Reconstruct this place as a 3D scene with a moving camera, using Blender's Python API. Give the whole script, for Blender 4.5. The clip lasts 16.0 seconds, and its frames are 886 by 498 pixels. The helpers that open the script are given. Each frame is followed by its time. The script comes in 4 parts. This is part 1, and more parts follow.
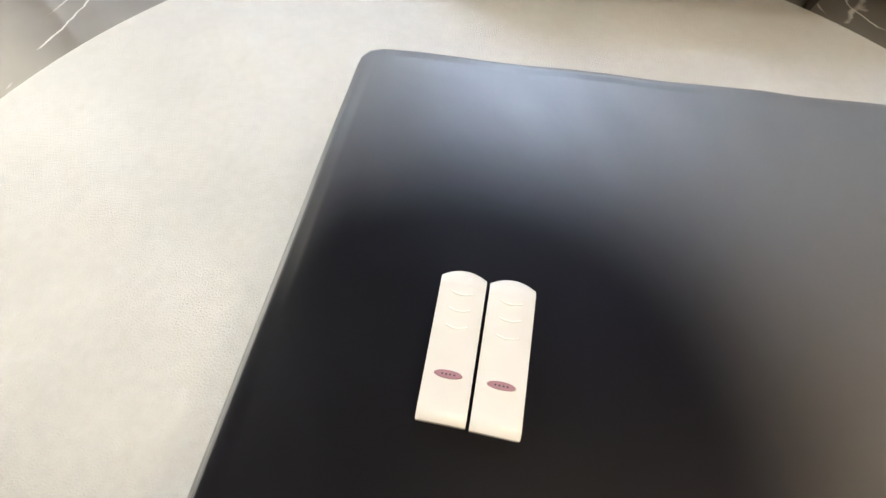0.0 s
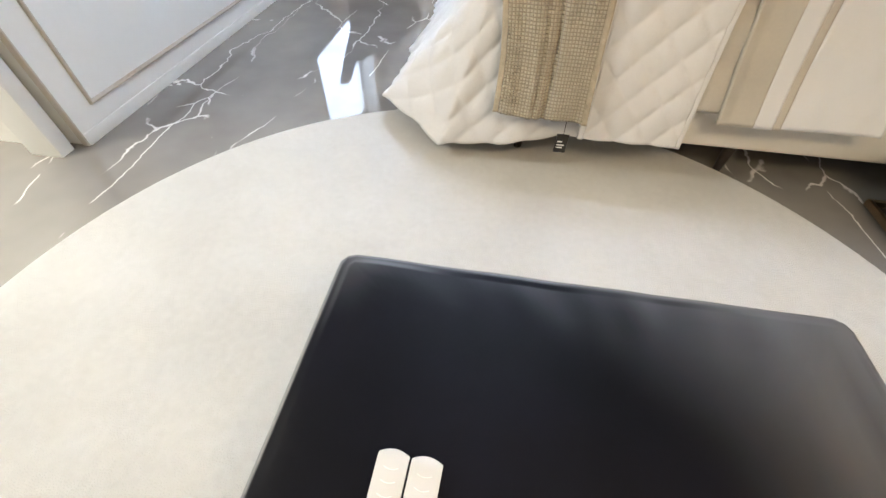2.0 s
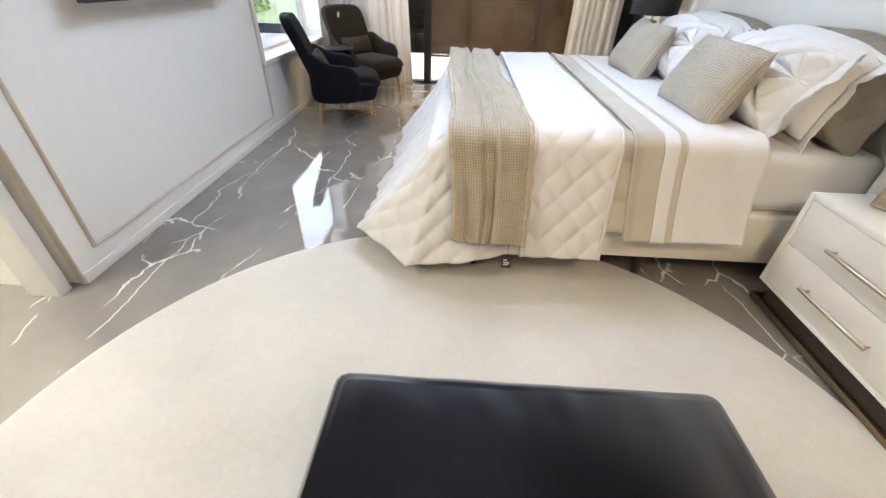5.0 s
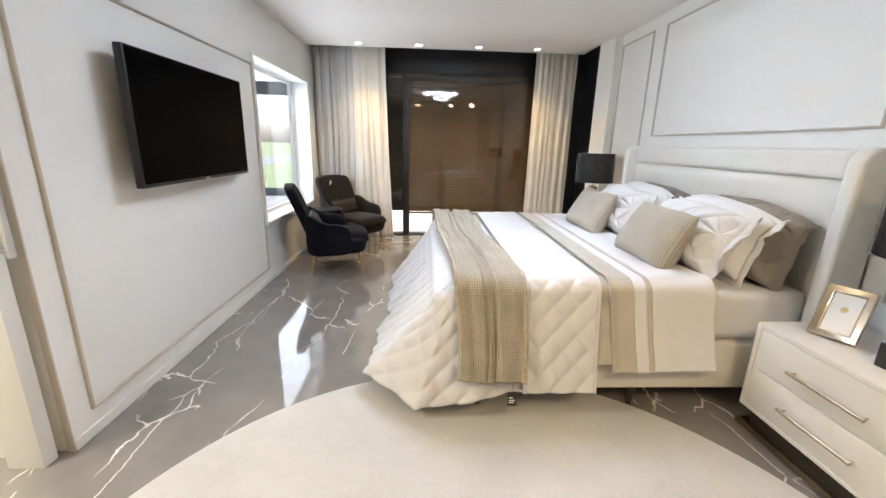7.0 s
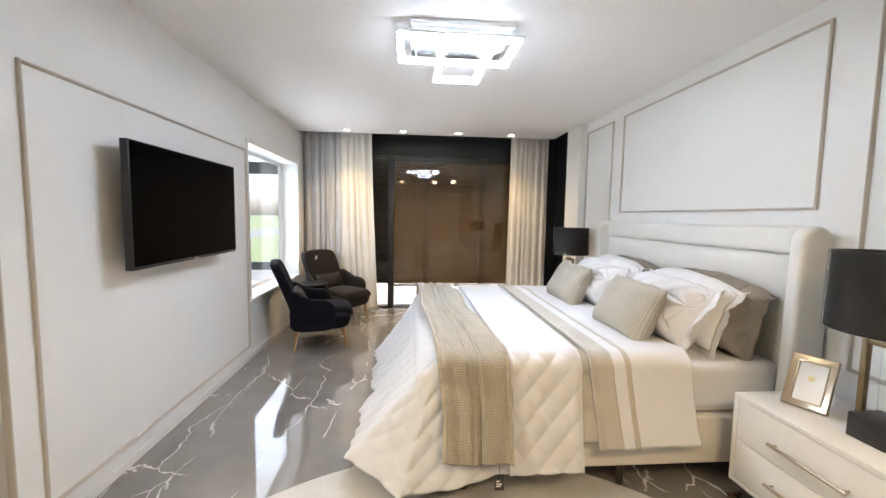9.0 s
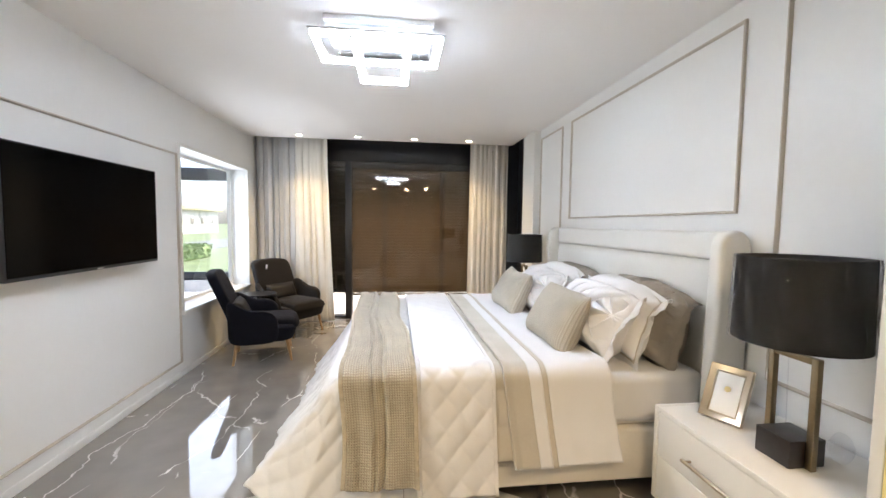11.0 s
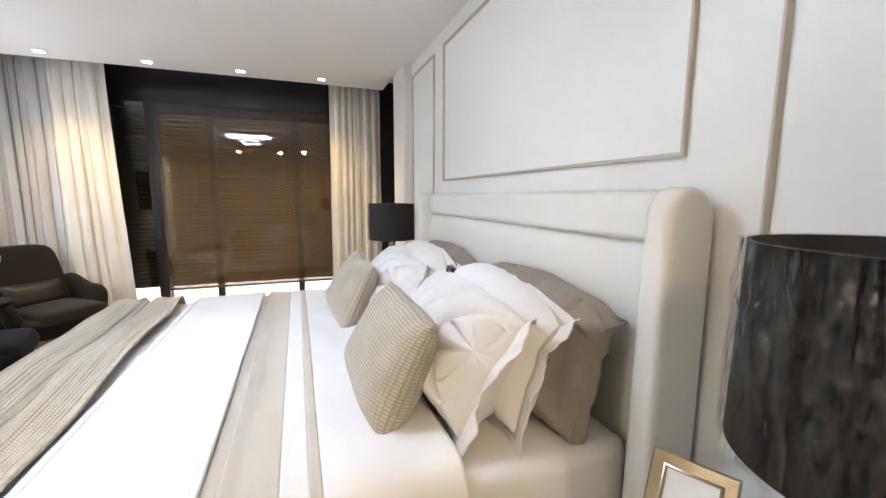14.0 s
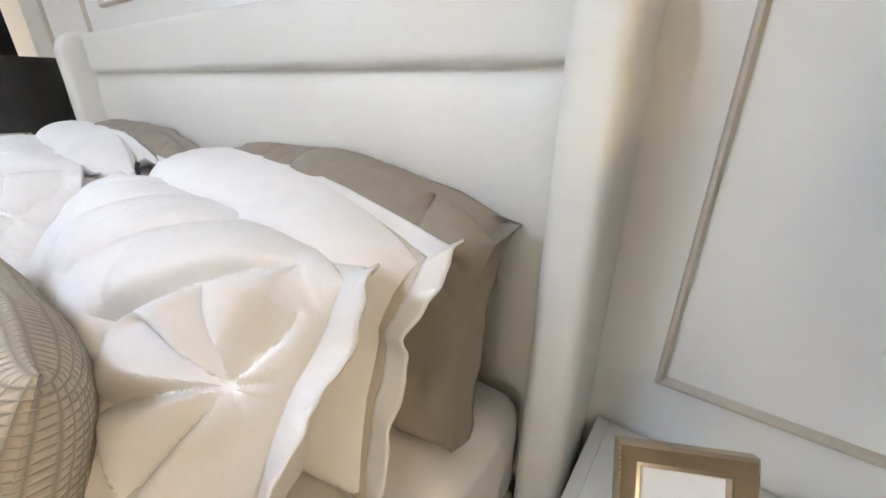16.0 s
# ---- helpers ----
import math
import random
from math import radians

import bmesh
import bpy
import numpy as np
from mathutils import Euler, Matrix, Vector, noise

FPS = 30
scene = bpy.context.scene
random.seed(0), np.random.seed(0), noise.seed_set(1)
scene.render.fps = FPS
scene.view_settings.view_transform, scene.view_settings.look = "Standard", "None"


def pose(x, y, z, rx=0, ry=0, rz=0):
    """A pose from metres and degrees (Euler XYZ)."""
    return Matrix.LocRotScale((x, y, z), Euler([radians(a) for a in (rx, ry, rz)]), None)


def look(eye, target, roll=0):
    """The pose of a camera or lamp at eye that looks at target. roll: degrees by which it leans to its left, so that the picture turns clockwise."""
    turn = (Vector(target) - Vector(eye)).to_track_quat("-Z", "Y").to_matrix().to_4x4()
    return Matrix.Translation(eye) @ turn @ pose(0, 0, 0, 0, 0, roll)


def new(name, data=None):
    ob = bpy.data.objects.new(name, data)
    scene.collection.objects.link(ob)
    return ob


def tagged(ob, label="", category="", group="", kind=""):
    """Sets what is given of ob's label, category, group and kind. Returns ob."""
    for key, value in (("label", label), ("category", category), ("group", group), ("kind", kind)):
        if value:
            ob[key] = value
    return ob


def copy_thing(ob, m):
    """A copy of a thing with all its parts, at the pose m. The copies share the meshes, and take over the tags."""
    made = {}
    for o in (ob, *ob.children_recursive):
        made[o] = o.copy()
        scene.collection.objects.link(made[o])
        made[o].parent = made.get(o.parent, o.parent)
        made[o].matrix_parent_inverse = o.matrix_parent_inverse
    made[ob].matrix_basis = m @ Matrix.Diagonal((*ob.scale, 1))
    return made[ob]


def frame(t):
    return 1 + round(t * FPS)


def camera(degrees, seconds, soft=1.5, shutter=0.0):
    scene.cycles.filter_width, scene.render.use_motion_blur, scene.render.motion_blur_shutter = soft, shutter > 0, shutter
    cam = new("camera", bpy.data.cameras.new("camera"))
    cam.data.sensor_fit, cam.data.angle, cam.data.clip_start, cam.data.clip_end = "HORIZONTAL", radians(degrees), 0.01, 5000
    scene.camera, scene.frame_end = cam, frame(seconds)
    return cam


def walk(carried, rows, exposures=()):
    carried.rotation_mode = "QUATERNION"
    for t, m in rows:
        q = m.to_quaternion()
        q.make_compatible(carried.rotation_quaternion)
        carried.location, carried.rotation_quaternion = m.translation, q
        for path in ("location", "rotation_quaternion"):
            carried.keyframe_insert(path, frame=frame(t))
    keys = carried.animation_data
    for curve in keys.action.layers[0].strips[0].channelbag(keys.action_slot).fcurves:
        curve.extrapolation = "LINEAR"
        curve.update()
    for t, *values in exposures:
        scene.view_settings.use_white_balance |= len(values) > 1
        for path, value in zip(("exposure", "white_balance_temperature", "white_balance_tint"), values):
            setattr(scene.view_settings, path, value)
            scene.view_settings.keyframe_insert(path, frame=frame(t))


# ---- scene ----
cam = camera(96.6, 16.0)
PATH = [
    (0, (0.104, 0.138, 0.815), (-0.019, 1.081, -0.944), 1.6),
    (0.5, (0.129, 0.106, 0.874), (0.001, 1.09, -0.862), 1.8),
    (1, (0.184, 0.103, 1.042), (0.04, 1.185, -0.634), 1.6),
    (1.5, (0.213, 0.098, 1.121), (0.052, 1.3, -0.47), 1.6),
    (2, (0.184, 0.166, 1.069), (0.008, 1.462, -0.445), 1.6),
    (2.5, (0.17, 0.234, 0.996), (-0.005, 1.562, -0.489), 1.6),
    (3, (0.181, 0.265, 0.953), (0.013, 1.598, -0.528), 1.5),
    (3.5, (0.195, 0.266, 0.98), (0.042, 1.609, -0.493), 1.5),
    (4, (0.191, 0.238, 1.034), (0.065, 1.636, -0.391), 1.9),
    (4.5, (0.192, 0.167, 1.207), (0.098, 1.677, -0.101), 2.0),
    (5, (0.194, 0.011, 1.301), (0.139, 1.651, 0.157), 1.9),
    (5.2, (0.201, -0.032, 1.325), (0.151, 1.655, 0.252), 1.6),
    (7.3, (-0.055, -0.185, 1.435), (0.065, 1.76, 0.987), 1.4),
    (7.5, (-0.081, -0.193, 1.45), (0.058, 1.759, 1.038), 1.3),
    (8, (-0.053, -0.236, 1.455), (0.103, 1.734, 1.149), 1.2),
    (8.2, (-0.03, -0.26, 1.468), (0.125, 1.716, 1.202), 1.2),
    (10.3, (0.09, -0.18, 1.473), (0.278, 1.807, 1.348), 0.7),
    (10.5, (0.138, -0.157, 1.479), (0.335, 1.83, 1.355), 0.8),
    (11, (0.407, -0.17, 1.463), (0.644, 1.812, 1.34), 0.7),
    (11.5, (0.661, -0.161, 1.463), (0.955, 1.812, 1.333), 0.6),
    (12, (0.871, 0.015, 1.451), (1.215, 1.979, 1.29), 0.6),
    (12.5, (1.026, 0.199, 1.441), (1.399, 2.153, 1.24), 0.5),
    (13, (1.133, 0.379, 1.448), (1.543, 2.322, 1.212), 0.5),
    (13.5, (1.116, 0.598, 1.438), (1.631, 2.514, 1.185), 0.4),
    (14, (1.119, 0.854, 1.425), (1.803, 2.714, 1.16), 0.2),
    (14.5, (1.218, 1.081, 1.433), (2.116, 2.847, 1.16), 0.2),
    (15, (1.328, 1.263, 1.428), (2.485, 2.867, 1.13), 0.2),
    (15.5, (1.389, 1.428, 1.412), (2.866, 2.706, 0.982), 0.0),
    (16, (1.453, 1.469, 1.278), (2.940, 2.537, 0.477), -0.1),
]
walk(cam, [(t, look(eye, target, roll)) for t, eye, target, roll in PATH], [(0.0, 3.62, 5400, 9), (4.0, 3.58, 5450, 9), (5.5, 3.52, 5700, 10), (8.0, 3.5, 5950, 11), (14.0, 3.54, 5950, 11), (16.0, 3.49, 5950, 11)])

# ---- world, sun, lamps ----
world = bpy.data.worlds.new("sky_world")
scene.world = world
world.use_nodes = True
wn = world.node_tree
sky = wn.nodes.new("ShaderNodeTexSky")
sky.sky_type = 'NISHITA'
sky.sun_disc = False
sky.sun_elevation = radians(52)
sky.sun_rotation = radians(35)
sky.air_density, sky.dust_density = 0.7, 4.0
wn.links.new(sky.outputs[0], wn.nodes["Background"].inputs[0])
wn.nodes["Background"].inputs[1].default_value = 0.062


def lamp(name, kind, loc, energy, color, target=None, **kw):
    data = bpy.data.lights.new(name, kind)
    data.energy, data.color = energy, color
    for key, value in kw.items():
        if key == "size":
            data.size = value
        elif key == "size_y":
            data.shape = 'RECTANGLE'
            data.size_y = value
        elif key == "spot":
            data.spot_size = radians(value)
            data.spot_blend = 1.0
        elif key == "radius":
            data.shadow_soft_size = value
        elif key == "angle":
            data.angle = radians(value)
    ob = new(name, data)
    ob.matrix_world = look(loc, target if target else (loc[0], loc[1] + 0.001, loc[2] - 1))
    return ob


lamp("sun", 'SUN', (6, 12, 14), 0.95, (1.0, 0.96, 0.9), (0, 2, 0), angle=8)
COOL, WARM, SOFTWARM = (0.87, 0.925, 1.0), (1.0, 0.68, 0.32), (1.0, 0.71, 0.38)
CHANDELIER, SPOT, ASSUMED_SPOT, HALL = 10.5, 8.0, 7.6, 8.0
for sx in (-0.884, -0.118, 0.652, 1.412):
    lamp("ceiling_spot_light", 'SPOT', (sx, 5.33, 2.60), SPOT, WARM, (sx, 5.24, 0), spot=108, radius=0.06)
# Unseen spots assumed behind the camera, added as warm fill for south-facing sides.
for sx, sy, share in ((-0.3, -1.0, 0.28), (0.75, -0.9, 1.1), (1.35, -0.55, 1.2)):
    lamp("ceiling_spot_light", 'SPOT', (sx, sy, 2.60), ASSUMED_SPOT * share, SOFTWARM, (sx, sy + 1.3, 0), spot=135, radius=0.06)
lamp("window_daylight", 'AREA', (-1.78, 4.68, 1.40), 1.7, (0.93, 0.97, 1.0), (2.0, 4.68, 1.40), size=1.5, size_y=1.3)
lamp("hall_ceiling_light", 'AREA', (-2.5, 0.45, 2.55), HALL, (1.0, 0.85, 0.62), size=0.6)


# ---- materials ----
def mat(name, color, rough=0.5, metal=0.0, vary=0.08, scale=6.0, fine=60.0, bump=0.0, bump_scale=200.0, sheen=0.0, spec=0.5, coat=0.0):
    m = bpy.data.materials.new(name)
    m.use_nodes = True
    nt = m.node_tree
    b = nt.nodes["Principled BSDF"]
    tc = nt.nodes.new("ShaderNodeTexCoord")
    big, small = nt.nodes.new("ShaderNodeTexNoise"), nt.nodes.new("ShaderNodeTexNoise")
    big.inputs["Scale"].default_value, small.inputs["Scale"].default_value = scale, fine
    big.inputs["Detail"].default_value = 4
    mixn = nt.nodes.new("ShaderNodeMath")
    mixn.operation = 'MULTIPLY_ADD'
    mixn.inputs[1].default_value = 0.4
    nt.links.new(tc.outputs["Object"], big.inputs["Vector"])
    nt.links.new(tc.outputs["Object"], small.inputs["Vector"])
    nt.links.new(small.outputs["Fac"], mixn.inputs[0])
    nt.links.new(big.outputs["Fac"], mixn.inputs[2])
    ramp = nt.nodes.new("ShaderNodeMapRange")
    ramp.inputs["From Min"].default_value, ramp.inputs["From Max"].default_value = 0.45, 0.95
    ramp.inputs["To Min"].default_value, ramp.inputs["To Max"].default_value = 1 - vary, 1 + vary
    nt.links.new(mixn.outputs[0], ramp.inputs["Value"])
    mul = nt.nodes.new("ShaderNodeVectorMath")
    mul.operation = 'SCALE'
    mul.inputs[0].default_value = color[:3]
    nt.links.new(ramp.outputs[0], mul.inputs["Scale"])
    nt.links.new(mul.outputs[0], b.inputs["Base Color"])
    b.inputs["Roughness"].default_value, b.inputs["Metallic"].default_value = rough, metal
    b.inputs["Specular IOR Level"].default_value = spec
    b.inputs["Coat Weight"].default_value = coat
    b.inputs["Sheen Weight"].default_value = sheen
    if sheen:
        b.inputs["Sheen Roughness"].default_value = 0.4
    rr = nt.nodes.new("ShaderNodeMapRange")
    rr.inputs["To Min"].default_value, rr.inputs["To Max"].default_value = max(0.0, rough - 0.06), min(1.0, rough + 0.06)
    nt.links.new(big.outputs["Fac"], rr.inputs["Value"])
    nt.links.new(rr.outputs[0], b.inputs["Roughness"])
    if bump:
        t = nt.nodes.new("ShaderNodeTexNoise")
        t.inputs["Scale"].default_value = bump_scale
        t.inputs["Detail"].default_value = 3
        nt.links.new(tc.outputs["Object"], t.inputs["Vector"])
        bp = nt.nodes.new("ShaderNodeBump")
        bp.inputs["Strength"].default_value = bump
        bp.inputs["Distance"].default_value = 0.004
        nt.links.new(t.outputs["Fac"], bp.inputs["Height"])
        nt.links.new(bp.outputs[0], b.inputs["Normal"])
    return m


def glow(name, color, strength):
    m = bpy.data.materials.new(name)
    m.use_nodes = True
    b = m.node_tree.nodes["Principled BSDF"]
    b.inputs["Base Color"].default_value = (*color, 1)
    b.inputs["Emission Color"].default_value = (*color, 1)
    b.inputs["Emission Strength"].default_value = strength
    return m


def waffle_mat(name, color, cell, depth=0.006):
    """A knitted waffle weave: small raised cells; shade in the hollows is put into the colour."""
    m = mat(name, color, 0.9, vary=0.12, scale=8, fine=90, sheen=0.3)
    nt = m.node_tree
    b = nt.nodes["Principled BSDF"]
    uv = nt.nodes.new("ShaderNodeUVMap")
    sep = nt.nodes.new("ShaderNodeSeparateXYZ")
    nt.links.new(uv.outputs[0], sep.inputs[0])
    waves = []
    for i in range(2):
        k = nt.nodes.new("ShaderNodeMath")
        k.operation = 'MULTIPLY'
        k.inputs[1].default_value = math.pi / cell
        nt.links.new(sep.outputs[i], k.inputs[0])
        s = nt.nodes.new("ShaderNodeMath")
        s.operation = 'SINE'
        nt.links.new(k.outputs[0], s.inputs[0])
        ab = nt.nodes.new("ShaderNodeMath")
        ab.operation = 'ABSOLUTE'
        nt.links.new(s.outputs[0], ab.inputs[0])
        waves.append(ab)
    mx = nt.nodes.new("ShaderNodeMath")
    mx.operation = 'MINIMUM'
    nt.links.new(waves[0].outputs[0], mx.inputs[0])
    nt.links.new(waves[1].outputs[0], mx.inputs[1])
    bp = nt.nodes.new("ShaderNodeBump")
    bp.inputs["Distance"].default_value = depth
    bp.inputs["Strength"].default_value = 0.9
    nt.links.new(mx.outputs[0], bp.inputs["Height"])
    nt.links.new(bp.outputs[0], b.inputs["Normal"])
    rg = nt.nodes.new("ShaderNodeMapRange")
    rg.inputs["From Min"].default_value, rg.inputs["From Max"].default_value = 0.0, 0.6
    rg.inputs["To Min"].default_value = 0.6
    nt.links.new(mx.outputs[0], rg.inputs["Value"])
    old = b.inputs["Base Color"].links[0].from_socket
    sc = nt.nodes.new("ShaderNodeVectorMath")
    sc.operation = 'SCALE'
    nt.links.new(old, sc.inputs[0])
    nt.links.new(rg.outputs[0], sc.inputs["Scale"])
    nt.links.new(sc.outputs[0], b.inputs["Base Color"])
    return m


def marble_mat():
    m = mat("polished_grey_marble", (0.235, 0.222, 0.205), 0.05, vary=0.22, scale=0.9, fine=5, spec=0.8, coat=0.6)
    nt = m.node_tree
    b = nt.nodes["Principled BSDF"]
    tc = nt.nodes.new("ShaderNodeTexCoord")
    mp = nt.nodes.new("ShaderNodeMapping")
    mp.inputs["Rotation"].default_value = (0, 0, radians(-28))
    mp.inputs["Scale"].default_value = (1.0, 0.38, 1.0)
    nt.links.new(tc.outputs["Object"], mp.inputs["Vector"])
    base = b.inputs["Base Color"].links[0].from_socket
    warp = nt.nodes.new("ShaderNodeTexNoise")
    warp.inputs["Scale"].default_value = 3.2
    warp.inputs["Detail"].default_value = 5
    nt.links.new(tc.outputs["Object"], warp.inputs["Vector"])
    for sc, width, strength, off, bend in ((0.75, 0.004, 1.0, 0.0, 0.34), (1.5, 0.008, 0.9, 7.3, 0.22), (2.9, 0.014, 0.8, 3.1, 0.14)):
        amt = nt.nodes.new("ShaderNodeVectorMath")
        amt.operation = 'SCALE'
        amt.inputs["Scale"].default_value = bend
        nt.links.new(warp.outputs["Color"], amt.inputs[0])
        sh0 = nt.nodes.new("ShaderNodeVectorMath")
        nt.links.new(mp.outputs[0], sh0.inputs[0])
        nt.links.new(amt.outputs[0], sh0.inputs[1])
        sh = nt.nodes.new("ShaderNodeVectorMath")
        sh.inputs[1].default_value = (off, off, 0)
        nt.links.new(sh0.outputs[0], sh.inputs[0])
        n = nt.nodes.new("ShaderNodeTexVoronoi")
        n.voronoi_dimensions = '2D'
        n.feature = 'DISTANCE_TO_EDGE'
        n.inputs["Scale"].default_value = sc
        nt.links.new(sh.outputs[0], n.inputs["Vector"])
        line = nt.nodes.new("ShaderNodeMapRange")
        line.inputs["From Min"].default_value, line.inputs["From Max"].default_value = width * 0.3, width
        line.inputs["To Min"].default_value, line.inputs["To Max"].default_value = 1, 0
        nt.links.new(n.outputs["Distance"], line.inputs["Value"])
        mask = nt.nodes.new("ShaderNodeTexNoise")
        mask.inputs["Scale"].default_value = sc * 2.1
        mask.inputs["Detail"].default_value = 3
        nt.links.new(sh.outputs[0], mask.inputs["Vector"])
        mr = nt.nodes.new("ShaderNodeMapRange")
        mr.inputs["From Min"].default_value, mr.inputs["From Max"].default_value = 0.52, 0.58
        mr.inputs["To Max"].default_value = strength
        nt.links.new(mask.outputs["Fac"], mr.inputs["Value"])
        f = nt.nodes.new("ShaderNodeMath")
        f.operation = 'MULTIPLY'
        nt.links.new(line.outputs[0], f.inputs[0])
        nt.links.new(mr.outputs[0], f.inputs[1])
        mx = nt.nodes.new("ShaderNodeMix")
        mx.data_type = 'RGBA'
        nt.links.new(f.outputs[0], mx.inputs["Factor"])
        nt.links.new(base, mx.inputs["A"])
        mx.inputs["B"].default_value = (0.85, 0.83, 0.8, 1)
        base = mx.outputs["Result"]
    nt.links.new(base, b.inputs["Base Color"])
    return m


def glass_mat(name, tint, gloss=0.08, rough=0.01, edge=0.8, crinkle=0.0):
    m = bpy.data.materials.new(name)
    m.use_nodes = True
    nt = m.node_tree
    nt.nodes.remove(nt.nodes["Principled BSDF"])
    out = nt.nodes["Material Output"]
    tr, gl, mx = nt.nodes.new("ShaderNodeBsdfTransparent"), nt.nodes.new("ShaderNodeBsdfGlossy"), nt.nodes.new("ShaderNodeMixShader")
    lw = nt.nodes.new("ShaderNodeLayerWeight")
    lw.inputs["Blend"].default_value = 0.5
    pw, fr = nt.nodes.new("ShaderNodeMath"), nt.nodes.new("ShaderNodeMath")
    pw.operation, fr.operation = 'POWER', 'MULTIPLY_ADD'
    pw.inputs[1].default_value = 4.0
    fr.inputs[1].default_value, fr.inputs[2].default_value = edge, gloss
    nt.links.new(lw.outputs["Facing"], pw.inputs[0])
    nt.links.new(pw.outputs[0], fr.inputs[0])
    tr.inputs[0].default_value = (*tint, 1)
    gl.inputs["Roughness"].default_value = rough
    if crinkle:
        tc, mp, nz, bp = (nt.nodes.new(k) for k in ("ShaderNodeTexCoord", "ShaderNodeMapping", "ShaderNodeTexNoise", "ShaderNodeBump"))
        mp.inputs["Scale"].default_value = (22, 22, 9)
        nz.inputs["Scale"].default_value, nz.inputs["Detail"].default_value = 1.0, 2
        bp.inputs["Strength"].default_value, bp.inputs["Distance"].default_value = crinkle, 0.02
        nt.links.new(tc.outputs["Object"], mp.inputs["Vector"])
        nt.links.new(mp.outputs[0], nz.inputs["Vector"])
        nt.links.new(nz.outputs["Fac"], bp.inputs["Height"])
        nt.links.new(bp.outputs[0], gl.inputs["Normal"])
    nt.links.new(fr.outputs[0], mx.inputs[0])
    nt.links.new(tr.outputs[0], mx.inputs[1])
    nt.links.new(gl.outputs[0], mx.inputs[2])
    nt.links.new(mx.outputs[0], out.inputs["Surface"])
    return m


def satin_mat():
    """Black satin whose gloss grows towards grazing views, as tightly woven silk does."""
    m = mat("black_satin_upholstery", (0.003, 0.003, 0.006), 0.5, vary=0.5, scale=3.5, fine=9, bump=0.3, bump_scale=6, spec=0.12)
    nt = m.node_tree
    b = nt.nodes["Principled BSDF"]
    lw, mr = nt.nodes.new("ShaderNodeLayerWeight"), nt.nodes.new("ShaderNodeMapRange")
    lw.inputs["Blend"].default_value = 0.5
    mr.inputs["From Min"].default_value, mr.inputs["From Max"].default_value = 0.15, 0.46
    mr.interpolation_type = 'SMOOTHSTEP'
    nt.links.new(lw.outputs["Facing"], mr.inputs["Value"])
    nt.links.new(mr.outputs[0], b.inputs["Coat Weight"])
    b.inputs["Coat Roughness"].default_value = 0.55
    b.inputs["Coat IOR"].default_value = 2.9
    return m


